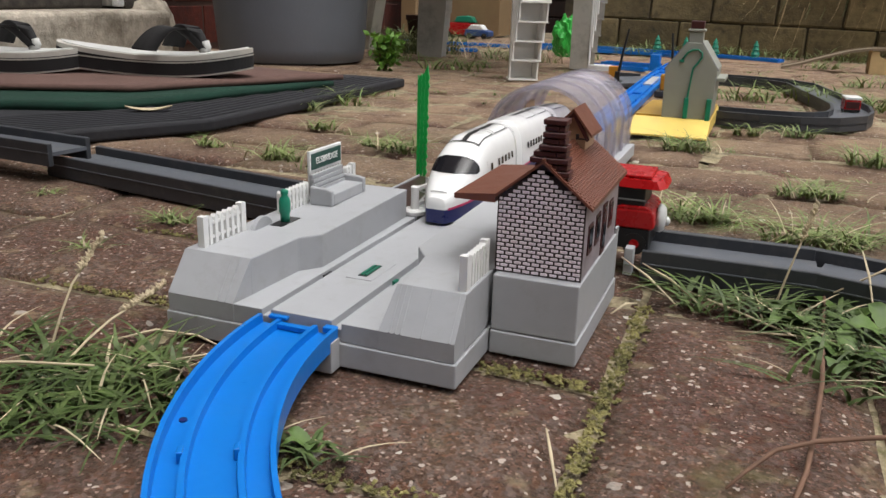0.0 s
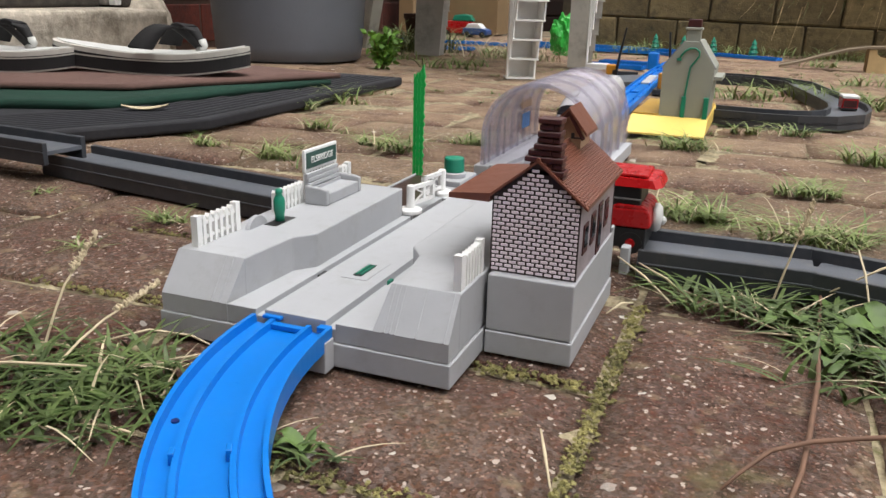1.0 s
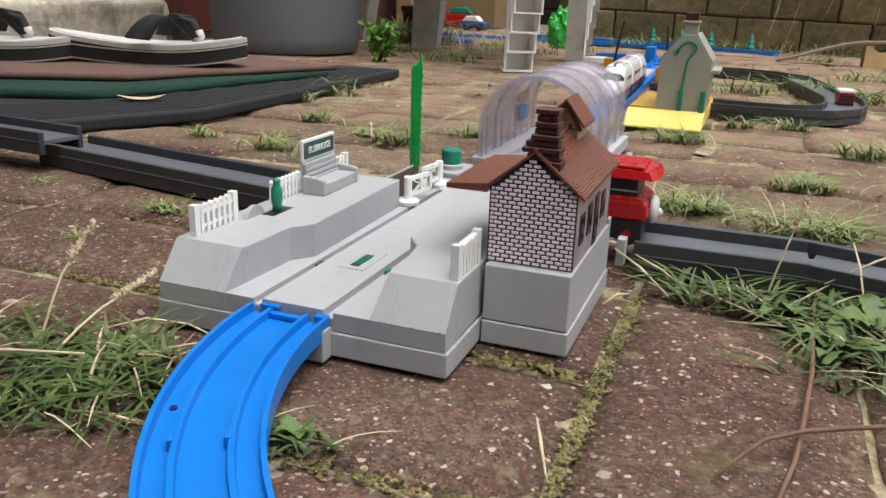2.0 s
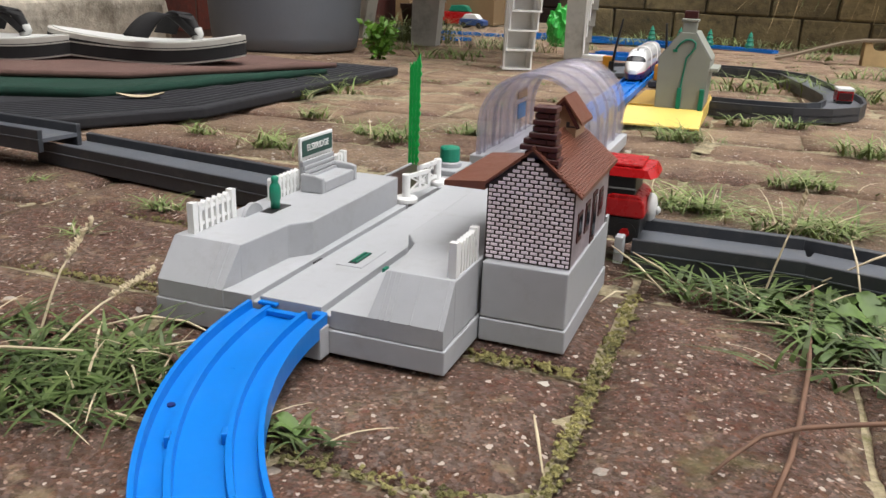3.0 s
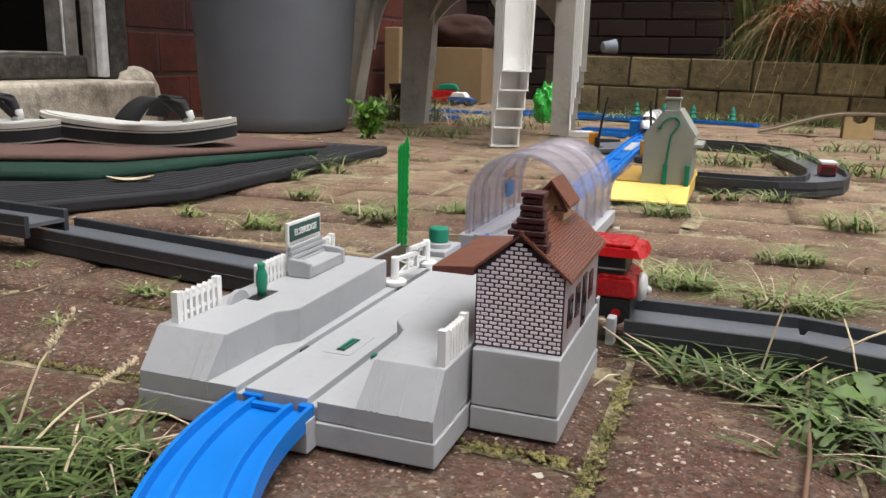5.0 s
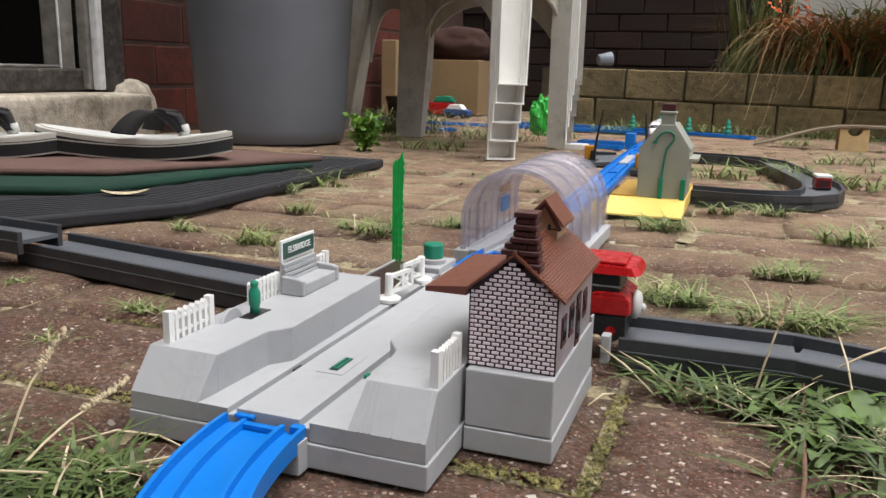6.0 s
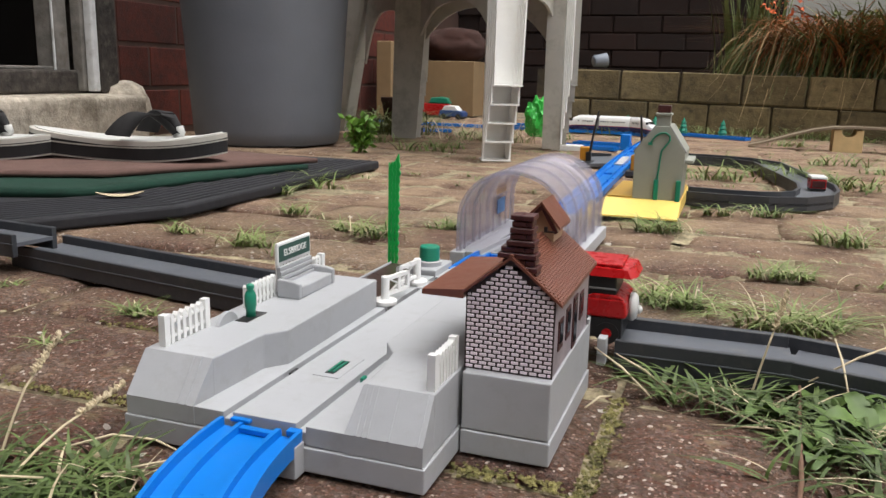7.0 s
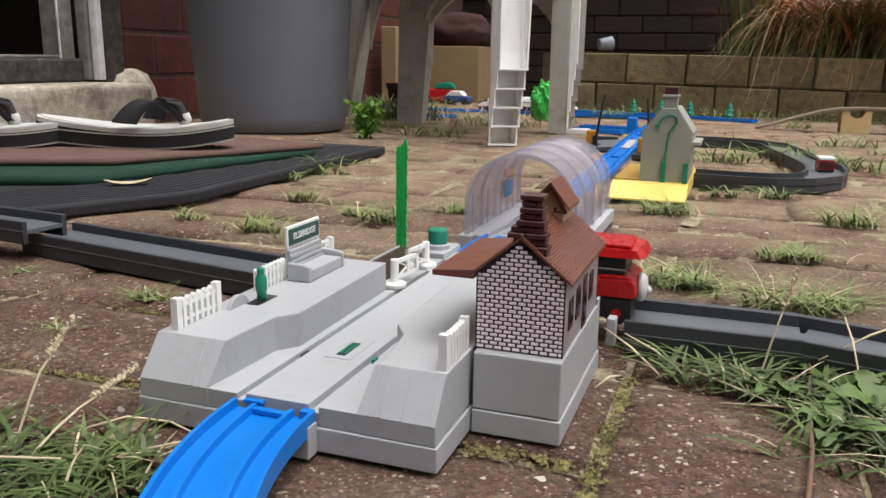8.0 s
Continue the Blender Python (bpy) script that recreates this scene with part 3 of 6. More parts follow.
def fence(name, x, y0, y1, z, h, ramp_posts, pales, label):
    f = thing(name, label, "fence", group="station fences")
    t = 0.0009
    for zz in (0.25, 0.72):
        part("rail", box(x - t, x + t, y0, y1, z + h * zz - 0.0008, z + h * zz + 0.0008, 0.0002), M_WHITE, f)
    n = pales
    for i in range(n):
        y = y0 + (y1 - y0) * i / (n - 1)
        post = i in ramp_posts
        w = 0.0017 if post else 0.00105
        bm = prism([(y - w, z), (y + w, z), (y + w, z + h * (1.04 if post else 0.9)), (y, z + h * (1.04 if post else 1.0)), (y - w, z + h * (1.04 if post else 0.9))], "x", x - t * (1.9 if post else 1.5), x + t * (1.9 if post else 1.5))
        part("post" if post else "pale", bm, M_WHITE, f)
    return f


def bench():
    b = thing("toy_bench", "grey plastic slatted toy bench on the platform", "bench", pose(-0.120, 0.128, 0.036))
    part("seat", box(-0.0055, 0.0065, -0.0175, 0.0175, 0.0, 0.0065, 0.0008), M_GREY, b)
    for s in (-1, 1):
        part("armrest", prism([(-0.007, 0.0), (0.0068, 0.0), (0.0068, 0.0085), (0.003, 0.0095), (-0.007, 0.0102)], "y", s * 0.0175, s * 0.0208, 0.0008), M_GREY, b)
    for i in range(4):
        z = 0.0060 + 0.0026 * i
        x = -0.0058 - 0.0006 * i
        part("slat", box(x - 0.0009, x + 0.0009, -0.0175, 0.0175, z, z + 0.0021, 0.0003), M_GREY, b)
    part("back", box(-0.0092, -0.0072, -0.0172, 0.0172, 0.004, 0.0155, 0.0003), M_GREY, b)
    return b


def letters(text, size, m, material, parent, name="lettering"):
    cu = bpy.data.curves.new(name, "FONT")
    cu.body, cu.size, cu.align_x, cu.align_y, cu.extrude = text, size, "CENTER", "CENTER", 0.0002
    tmp = new("tmp_text", cu)
    bpy.context.view_layer.update()
    me = bpy.data.meshes.new_from_object(tmp)
    bpy.data.objects.remove(tmp)
    me.materials.append(material)
    ob = new(name, me)
    ob.parent = parent
    ob.matrix_basis = m
    return ob


def name_board():
    s = thing("station_sign", "white framed station name board with a dark green panel", "sign", pose(-0.1325, 0.1345, 0.036))
    part("frame", box(-0.0009, 0.0009, -0.0185, 0.0185, 0.0150, 0.0275, 0.0004), M_WHITE, s)
    part("panel", box(0.0008, 0.0013, -0.0170, 0.0170, 0.0168, 0.0258), M_SIGN, s)
    for y in (-0.0165, 0.0165):
        part("post", box(-0.0009, 0.0009, y - 0.0012, y + 0.0012, 0.0, 0.0152), M_WHITE, s)
    for i in range(9):
        y = -0.0135 + 0.027 * i / 8
        part("pale", box(-0.0007, 0.0007, y - 0.0009, y + 0.0009, 0.0, 0.0148), M_WHITE, s)
    letters("ELSBRIDGE", 0.0052, pose(0.0015, 0, 0.0212, 90, 0, 90), M_WHITE, s)
    return s


def figure_lever():
    prof = [(0.0030, 0.0), (0.0030, 0.004), (0.0036, 0.006), (0.0036, 0.011), (0.0030, 0.0125), (0.0019, 0.0140), (0.0024, 0.0150), (0.0024, 0.0165), (0.0012, 0.0172)]
    return solid("points_lever", lathe([(r * 0.82, z) for r, z in prof], 20), M_TEAL, "teal green plastic points lever on the platform", "lever", pose(-0.1205, 0.0715, 0.0358), smooth=True)


def gate(x, y, z, turn, label):
    g = thing("crossing_gate", label, "gate", pose(x, y, z, 0, 0, turn), group="crossing gates")
    part("foot", lathe([(0.0072, 0.0), (0.0072, 0.0022), (0.0062, 0.0030)], 28), M_WHITE, g)
    part("post", lathe([(0.0026, 0.003), (0.0026, 0.0165), (0.0022, 0.0172)], 16), M_WHITE, g)
    fr = box(-0.0011, 0.0011, 0.002, 0.025, 0.0044, 0.0066)
    box(-0.0011, 0.0011, 0.002, 0.025, 0.0140, 0.0164, bm=fr)
    box(-0.0011, 0.0011, 0.0226, 0.0252, 0.0044, 0.0164, bm=fr)
    part("gate_frame", fr, M_WHITE, g)
    part("brace", prism([(0.003, 0.0058), (0.005, 0.0058), (0.0238, 0.0144), (0.0218, 0.0144)], "x", -0.0006, 0.0006), M_WHITE, g)
    part("brace", prism([(0.003, 0.0144), (0.005, 0.0144), (0.0238, 0.0058), (0.0218, 0.0058)], "x", -0.0005, 0.0005), M_WHITE, g)
    part("upright", box(-0.0010, 0.0010, 0.0125, 0.0150, 0.0050, 0.0165), M_WHITE, g)
    return g


def roof_slab(a, b, c, d, thick, bm=None):
    """A slab over the corners a, b, c, d, thick downwards."""
    lo = [(p[0], p[1], p[2] - thick) for p in (a, b, c, d)]
    return raw([a, b, c, d, *lo], SIX, bm=bm)


def station_house():
    h = thing("toy_house", "toy station house with printed brick walls and a brown tiled roof", "toy house", pose(0.0005, 0.0445, 0.0362))
    w, l, e, rg, rx = 0.0375, 0.082, 0.0325, 0.0485, 0.0188
    # walls as one shell with gables
    gable = [(0, 0), (w, 0), (w, e), (rx, rg), (0, e)]
    wall = part("wall", prism(gable, "y", 0.0006, 0.0014), M_MORTAR, h, "front gable wall of pale bricks with dark joints")
    part("wall", prism(gable, "y", l - 0.0014, l - 0.0006), M_MORTAR, h)
    side = part("wall", box(w - 0.0012, w - 0.0002, 0.0014, l - 0.0014, 0, e), M_PRINT, h, "side wall printed with windows and a door")
    part("wall", box(0.0002, 0.0012, 0.0014, l - 0.0014, 0, e), M_PRINT, h)
    tb = box(-0.00152, 0.00152, -0.00035, 0.00035, -0.00060, 0.00060, 0.00015, segments=1)
    me = bpy.data.meshes.new("brick")
    tb.to_mesh(me)
    tb.free()
    me.materials.append(M_TOYBRICK)
    tb = box(-0.00062, 0.00062, -0.00035, 0.00035, -0.00060, 0.00060, 0.00015, segments=1)
    half = bpy.data.meshes.new("half_brick")
    tb.to_mesh(half)
    tb.free()
    half.materials.append(M_TOYBRICK)
    course, pitch = 0.00182, 0.00392
    for j in range(26):
        z = 0.0012 + course * j
        lim = 0.0 if z < e else (z - e) / (rg - e)
        x0, x1 = 0.0005 + lim * rx, w - 0.0005 - lim * (w - rx)
        x = 0.0021 + (pitch / 2 if j % 2 else 0)
        if lim == 0.0:
            for xe in ((0.00135,) if j % 2 else ()) + ((w - 0.0013,) if not j % 2 else ()):
                b = new("brick", half)
                b.parent = wall
                b.location = (xe, 0.0005, z)
        while x < w:
            if x - 0.0014 > x0 and x + 0.0014 < x1:
                b = new("brick", me)
                b.parent = wall
                b.location = (x, 0.0005, z)
            x += pitch
    # windows and door on the side wall
    for y, z0, z1, nm in ((0.014, 0.009, 0.022, "window"), (0.030, 0.009, 0.023, "window"), (0.046, 0.0, 0.024, "door"), (0.062, 0.009, 0.022, "window")):
        win = part(nm, box(w - 0.0003, w + 0.0003, y - 0.0045, y + 0.0045, z0, z1), M_CHIM, h, "dark red framed printed " + nm)
        pane = box(w + 0.0002, w + 0.0006, y - 0.0032, y - 0.0004, z0 + 0.003, z1 - 0.0015)
        box(w + 0.0002, w + 0.0006, y + 0.0004, y + 0.0032, z0 + 0.003, z1 - 0.0015, bm=pane)
        part("pane", pane, M_DARKGLASS, win)
    # roof slopes
    t = 0.0014
    part("roof", roof_slab((rx, -0.001, rg + t), (rx, l + 0.001, rg + t), (w + 0.003, l + 0.001, e - 0.0010 + t * 0.4), (w + 0.003, -0.001, e - 0.0010 + t * 0.4), 0.0013), M_BROWN, h, "brown moulded roof slope")
    part("roof", roof_slab((rx, -0.001, rg + t), (rx, l + 0.001, rg + t), (-0.0008, l + 0.001, e + t), (-0.0008, -0.001, e + t), 0.0013), M_BROWN, h)
    part("ridge", tube([(rx, -0.0012, rg + t), (rx, l + 0.0012, rg + t)], 0.0008, 8), M_BROWN, h)
    rows, per = 22, 26
    vs, fs = [], []
    for i in range(rows):
        for k in range(per):
            f0, f1 = i / rows, (i + 0.97) / rows
            ya = (k + (0.5 if i % 2 else 0)) / per * l
            yb = ya + l / per * 0.86
            if yb > l + 0.0006:
                continue
            p = [Vector((rx + (w + 0.003 - rx) * f, yy, rg + t + (e - 0.0010 + t * 0.4 - rg - t) * f + up)) for f, yy, up in ((f0, ya, 0.00005), (f0, yb, 0.00005), (f1, yb, 0.00060), (f1, ya, 0.00060), (f1, yb, -0.0002), (f1, ya, -0.0002))]
            n = len(vs)
            vs += p
            fs += [(n, n + 1, n + 2, n + 3), (n + 3, n + 2, n + 4, n + 5), (n, n + 3, n + 5), (n + 1, n + 4, n + 2)]
    me = bpy.data.meshes.new("roof_tiles")
    me.from_pydata(vs, [], fs)
    me.materials.append(M_BROWN)
    tiles = new("roof_tiles", me)
    tiles.parent = h
    tiles["kind"] = "stuff"
    # awning over the platform
    part("awning", raw([(-0.0190, -0.0012, 0.0325), (-0.0008, -0.0012, 0.0341), (-0.0008, 0.066, 0.0341), (-0.0190, 0.066, 0.0325), (-0.0190, -0.0012, 0.0303), (-0.0008, -0.0012, 0.0303), (-0.0008, 0.066, 0.0303), (-0.0190, 0.066, 0.0303)],
                       SIX), M_BROWN, h, "brown platform awning")
    # stepped chimney: broad courses that narrow upwards, every other one standing proud
    cx = rx + 0.0038
    ch = part("chimney", box(cx - 0.0034, cx + 0.0034, 0.0022, 0.0080, rg - 0.010, rg + 0.0165), M_CHIM, h, "stepped dark red brick chimney")
    for i in range(10):
        z = rg - 0.0078 + 0.00262 * i
        k = max(0.0, 1 - i / 7)
        xa, xb = cx - 0.0046 - 0.0046 * k, cx + 0.0040 + 0.0026 * k
        if i in (3, 4):
            xa -= 0.0022
        g = 0.0006 if i % 2 else 0.0
        cuts = (0.0, 0.46, 1.0) if i % 2 else (0.0, 0.7, 1.0)
        for p, q in zip(cuts, cuts[1:]):
            part("brick", box(xa + (xb - xa) * p - g, xa + (xb - xa) * q + g - 0.0002, 0.0012 - g, 0.0086 + g, z, z + 0.0022, 0.0003, segments=1), M_CHIM, ch)
    # raised gable on the ridge
    y0, y1, az = 0.0500, 0.0745, rg + 0.0165
    part("dormer_wall", prism([(rx - 0.0050, rg - 0.004), (rx + 0.0055, rg - 0.005), (rx + 0.0055, az - 0.0095), (rx, az - 0.0012), (rx - 0.0050, az - 0.0068)], "y", y0 + 0.004, y1), M_BEIGE, h, "beige printed gable under the raised roof")
    d = roof_slab((rx - 0.0002, y0, az), (rx - 0.0002, y1, az), (rx + 0.0090, y1, az - 0.0115), (rx + 0.0090, y0, az - 0.0115), 0.0014)
    roof_slab((rx, y0, az), (rx, y1, az), (rx - 0.0092, y1, az - 0.0095), (rx - 0.0092, y0, az - 0.0095), 0.0014, bm=d)
    part("dormer_roof", d, M_BROWN, h, "raised brown gable roof")
    part("bargeboard", prism([(rx, az - 0.0014), (rx + 0.0080, az - 0.0140), (rx + 0.0066, az - 0.0150), (rx, az - 0.0040), (rx - 0.0060, az - 0.0095), (rx - 0.0066, az - 0.0088)], "y", y0 + 0.0006, y0 + 0.0018), M_CHIM, h, "dark notched bargeboard")
    part("weather_vane", prism([(rx + 0.003, rg + 0.0035), (rx + 0.008, rg + 0.0035), (rx + 0.008, rg + 0.0042), (rx + 0.0045, rg + 0.0042), (rx + 0.0045, rg + 0.0060), (rx + 0.003, rg + 0.0060)], "y", y0 - 0.006, y0 - 0.0055), M_BLACK, h)
    return h


# ---- railway ----
def track_section():
    """Half-closed section of a plastic track: side rails, two inner ribs, floor. Heights from the top."""
    return [(-0.0190, -0.0085), (-0.0190, 0.0), (-0.0172, 0.0), (-0.0168, -0.0036), (-0.0099, -0.0036), (-0.0095, -0.0006), (-0.0075, -0.0006), (-0.0071, -0.0036),
            (0.0071, -0.0036), (0.0075, -0.0006), (0.0095, -0.0006), (0.0099, -0.0036), (0.0168, -0.0036), (0.0172, 0.0), (0.0190, 0.0), (0.0190, -0.0085)]


def track_piece(line, label, name="track_piece", end_tab=True, material=None):
    bed = material or M_BLUE
    t = thing(name, label, "toy track", group="plastic railway track")
    part("bed", sweep(track_section(), line), bed, t)
    x, y, z, h = line[len(line) // 2]
    m = pose(x, y, z, 0, 0, math.degrees(h) - 90)
    for dx in (-0.0070, 0.0100):
        part("lug", box(dx - 0.0009, dx + 0.0009, -0.0022, 0.0022, -0.0036, 0.0004, 0.0003), bed, t).matrix_basis = m
    for k in (0, -1):
        x, y, z, h = line[k]
        m = pose(x, y, z, 0, 0, math.degrees(h) - 90 + (180 if k == 0 else 0))
        if end_tab:
            part("joint_bar", box(-0.0074, 0.0074, -0.0045, -0.0012, -0.0034, -0.0012, 0.0003), bed, t).matrix_basis = m
    return t


def line_piece(s0, s1, step=0.012):
    n = max(3, int((s1 - s0) / step))
    out = []
    for i in range(n + 1):
        s = s0 + (s1 - s0) * i / n
        p, q = along(s - 0.004), along(s + 0.004)
        c = along(s)
        out.append((c.x, c.y, c.z, math.atan2(q.y - p.y, q.x - p.x)))
    return out


def straight_line(x0, y0, x1, y1, z=0.0095, n=6):
    h = math.atan2(y1 - y0, x1 - x0)
    return [(x0 + (x1 - x0) * i / n, y0 + (y1 - y0) * i / n, z + ground(y0 + (y1 - y0) * i / n), h) for i in range(n + 1)]


def lay_track():
    # curved piece that leaves the platform towards the viewer
    r, out = 0.178, []
    for i in range(37):
        a = radians(62) * i / 36
        out.append((-0.07 + r - r * math.cos(a), -0.0012 - r * math.sin(a), 0.0178 - 0.0088 * (i / 36) ** 1.4, -math.pi / 2 + a))
    t = track_piece(out, "curved blue plastic track leaving the station", "curved_track")
    x, y, z, h = out[14]
    # No hole is cut: a navy disc gives the hole's shade by colour.
    part("peg_hole", lathe([(0.0014, -0.0037), (0.0014, -0.0030)], 12, m=Matrix.Translation((x + 0.0135 * math.sin(h), y - 0.0135 * math.cos(h), z))), M_NAVY, t, "navy disc for the dark of a peg hole")
    part("end_lug", box(-0.084, -0.075, -0.0018, 0.0030, 0.0166, 0.0181, 0.0004), M_BLUE, t)
    part("clip", box(-0.0575, -0.0520, -0.0028, 0.0012, 0.0150, 0.0176, 0.0004), M_BLUE, t)
    s = LENGTH[int((0.289 + 0.10) / 0.01)]
    end = LENGTH[-1] - 0.3
    track_piece(line_piece(s, s + 0.0718), "short blue plastic track before the tunnel")
    track_piece(line_piece(s + 0.0733, s + 0.3250), "pale grey plastic track inside the tunnel", material=M_DECK)
    s += 0.3265
    while s < end:
        e = min(s + 0.2145, end)
        track_piece(line_piece(s, e), "straight blue plastic track on the pavers")
        s = e + 0.0015
    # the other line, beyond
    for x0, y0, x1, y1 in ((0.135, 2.30, -0.06, 2.40), (-0.063, 2.402, -0.26, 2.475), (-0.263, 2.476, -0.47, 2.52), (-0.473, 2.52, -0.68, 2.53)):
        track_piece(straight_line(x0, y0, x1, y1), "blue plastic track at the foot of the garden wall")
    for x0, y0, x1, y1 in ((-0.125, 1.565, -0.02, 1.575), (-0.30, 1.60, -0.145, 1.57), (-0.135, 1.72, -0.27, 1.74), (-0.95, 1.95, -0.70, 2.05)):
        track_piece(straight_line(x0, y0, x1, y1, 0.009), "blue plastic track lying on the pavers")


def arch(hw, side, top, steps=20):
    """Half outline of the tunnel: from the left foot over the crown to the right foot."""
    pts = [(-hw, 0.0), (-hw, side)]
    for i in range(1, steps):
        a = math.pi * i / steps
        pts.append((-hw * math.cos(a), side + (top - side) * math.sin(a)))
    return pts + [(hw, side), (hw, 0.0)]


def tunnel():
    t = thing("tunnel", "clear plastic arched tunnel over the blue track", "toy tunnel", pose(-0.064, 0.362, 0.0))
    length, hw, side, top = 0.172, 0.0455, 0.038, 0.0815
    z0 = 0.0125

    def shell(y0, y1, grow, thick):
        o, i = arch(hw + grow, side, top + grow), arch(hw + grow - thick, side, top + grow - thick)
        vs, fs = [], []
        for y in (y0, y1):
            vs += [(p[0], y, max(p[1], z0)) for p in o] + [(p[0], y, max(p[1], z0)) for p in i]
        n = len(o)
        for k in range(n - 1):
            fs += [(k, k + 1, 2 * n + k + 1, 2 * n + k), (n + k, n + k + 1, 3 * n + k + 1, 3 * n + k), (k, k + 1, n + k + 1, n + k), (2 * n + k, 2 * n + k + 1, 3 * n + k + 1, 3 * n + k)]
        return raw(vs, fs)
    part("canopy", shell(0.004, length - 0.004, 0.0, 0.0012), M_CLEAR, t, "clear lavender-tinted canopy", smooth=True)
    for i in range(5):
        y = (length - 0.004) * i / 4
        part("rib", shell(y, y + 0.004, 0.0012, 0.0036 if i in (0, 4) else 0.0024), M_RIB, t, "milky moulded arch rib")
    for s in (-1, 1):
        part("base_rail", box(s * hw - 0.006, s * hw + 0.006, -0.002, length + 0.002, 0.001, z0, 0.0008), M_DECK, t, "pale grey plastic foot rail")
        for i in range(4):
            y = 0.012 + i * 0.043
            part("mullion", box(s * (hw - 0.002) - 0.0008, s * (hw - 0.002) + 0.0008, y, y + 0.0016, z0, 0.045), M_CLEAR, t)
    for xa, xb, up in ((-hw + 0.0065, -0.0262, 0.0130), (0.0150, hw - 0.0065, 0.0225)):
        part("platform", box(xa, xb, 0.001, length - 0.001, 0.0015, up, 0.0008), M_DECK, t, "pale platform inside the tunnel")
    part("poster", box(-hw + 0.0035, -hw + 0.0042, 0.105, 0.130, 0.028, 0.042), M_POSTER, t, "blue and white platform poster")
    part("poster", box(-hw + 0.0035, -hw + 0.0042, 0.102, 0.133, 0.047, 0.060), M_BEIGE, t, "beige platform poster")
    part("poster", box(hw - 0.0042, hw - 0.0035, 0.06, 0.085, 0.016, 0.044), M_BEIGE, t, "beige platform poster")
    part("poster", box(hw - 0.0042, hw - 0.0035, 0.11, 0.140, 0.016, 0.044), M_BEIGE, t)
    return t


def engine_shed():
    s = thing("engine_shed", "grey-green toy signal shed on a yellow base", "toy building", pose(-0.038, 0.652, 0.0))
    # the base has a front panel that leans back up to a low deck
    part("base", prism([(0.005, 0.003), (0.19, 0.003), (0.19, 0.018), (0.185, 0.0195), (0.0425, 0.0195), (0.039, 0.0190), (0.005, 0.0045)], "x", 0.0, 0.0855, 0.0005), M_YELLOW, s, "bright yellow plastic base")
    part("deck", box(0.0012, 0.0843, 0.0440, 0.1890, 0.0197, 0.0216, 0.0004), M_DECKY, s, "amber yellow deck behind the front panel")
    part("base_lip", box(0.0, 0.0855, 0.003, 0.006, 0.0024, 0.0048, 0.0004), M_YELLOW, s)
    for i in range(9):
        part("foot", box(0.004 + i * 0.0095, 0.008 + i * 0.0095, 0.008, 0.02, 0.0, 0.0032), M_BLACK, s)
    w0, w1, e, pk, f = 0.0305, 0.0840, 0.0745, 0.1035, 0.0435
    mid = (w0 + w1) / 2 + 0.001
    g = [(w0, 0.0195), (w1, 0.0195), (w1 + 0.002, e + 0.001), (mid + 0.0085, pk), (mid - 0.007, pk), (w0 - 0.001, e)]
    part("wall", prism(g, "y", f, f + 0.078, 0.0006), M_OLIVE, s)
    for p, q in (((w0 - 0.002, e - 0.001), (mid - 0.007, pk + 0.0005)), ((w1 + 0.003, e), (mid + 0.0085, pk + 0.0005))):
        part("verge", tube([(p[0], f + 0.001, p[1]), (q[0], f + 0.001, q[1])], 0.0009, 6), M_PANEL, s, "grey roof verge")
    part("chimney", box(mid - 0.0070, mid + 0.0085, f + 0.004, f + 0.018, pk - 0.004, pk + 0.0120, 0.0008), M_OLIVE, s)
    part("chimney_lip", box(mid - 0.0085, mid + 0.0100, f + 0.002, f + 0.020, pk + 0.0120, pk + 0.0150, 0.0008), M_OLIVE, s)
    part("chimney_cap", box(mid - 0.0065, mid + 0.0080, f + 0.005, f + 0.017, pk + 0.0150, pk + 0.0235, 0.0008), M_CHIM, s, "dark brick red chimney cap")
    py = f - 0.0012
    pipe = [(mid - 0.011, py, 0.0845), (mid - 0.009, py, 0.0885), (mid - 0.006, py, 0.0925), (mid - 0.001, py, 0.0958), (mid + 0.005, py, 0.0962), (mid + 0.0095, py, 0.093), (mid + 0.010, py, 0.088), (mid + 0.006, py, 0.082), (mid + 0.0015, py, 0.076), (mid + 0.0005, py, 0.064), (mid - 0.001, py, 0.044), (mid - 0.0015, py, 0.020)]
    part("pipe", tube(pipe, 0.0010, 8), M_TEAL, s, "teal green hooked water pipe", smooth=True)
    part("pipe_nozzle", box(mid - 0.014, mid - 0.009, py - 0.001, py + 0.001, 0.0820, 0.0850, 0.0004), M_TEAL, s)
    part("pipe_foot", box(mid - 0.0042, mid + 0.0008, py - 0.003, py + 0.0015, 0.0195, 0.043, 0.0006), M_TEAL, s)
    part("pipe_foot", box(w1 - 0.0055, w1 - 0.0002, py - 0.003, py + 0.0015, 0.0180, 0.043, 0.0006), M_TEAL, s)
    part("side_roof", box(w1 - 0.001, w1 + 0.011, f + 0.008, f + 0.070, 0.062, 0.066, 0.0006), M_OLIVE, s)
    return s


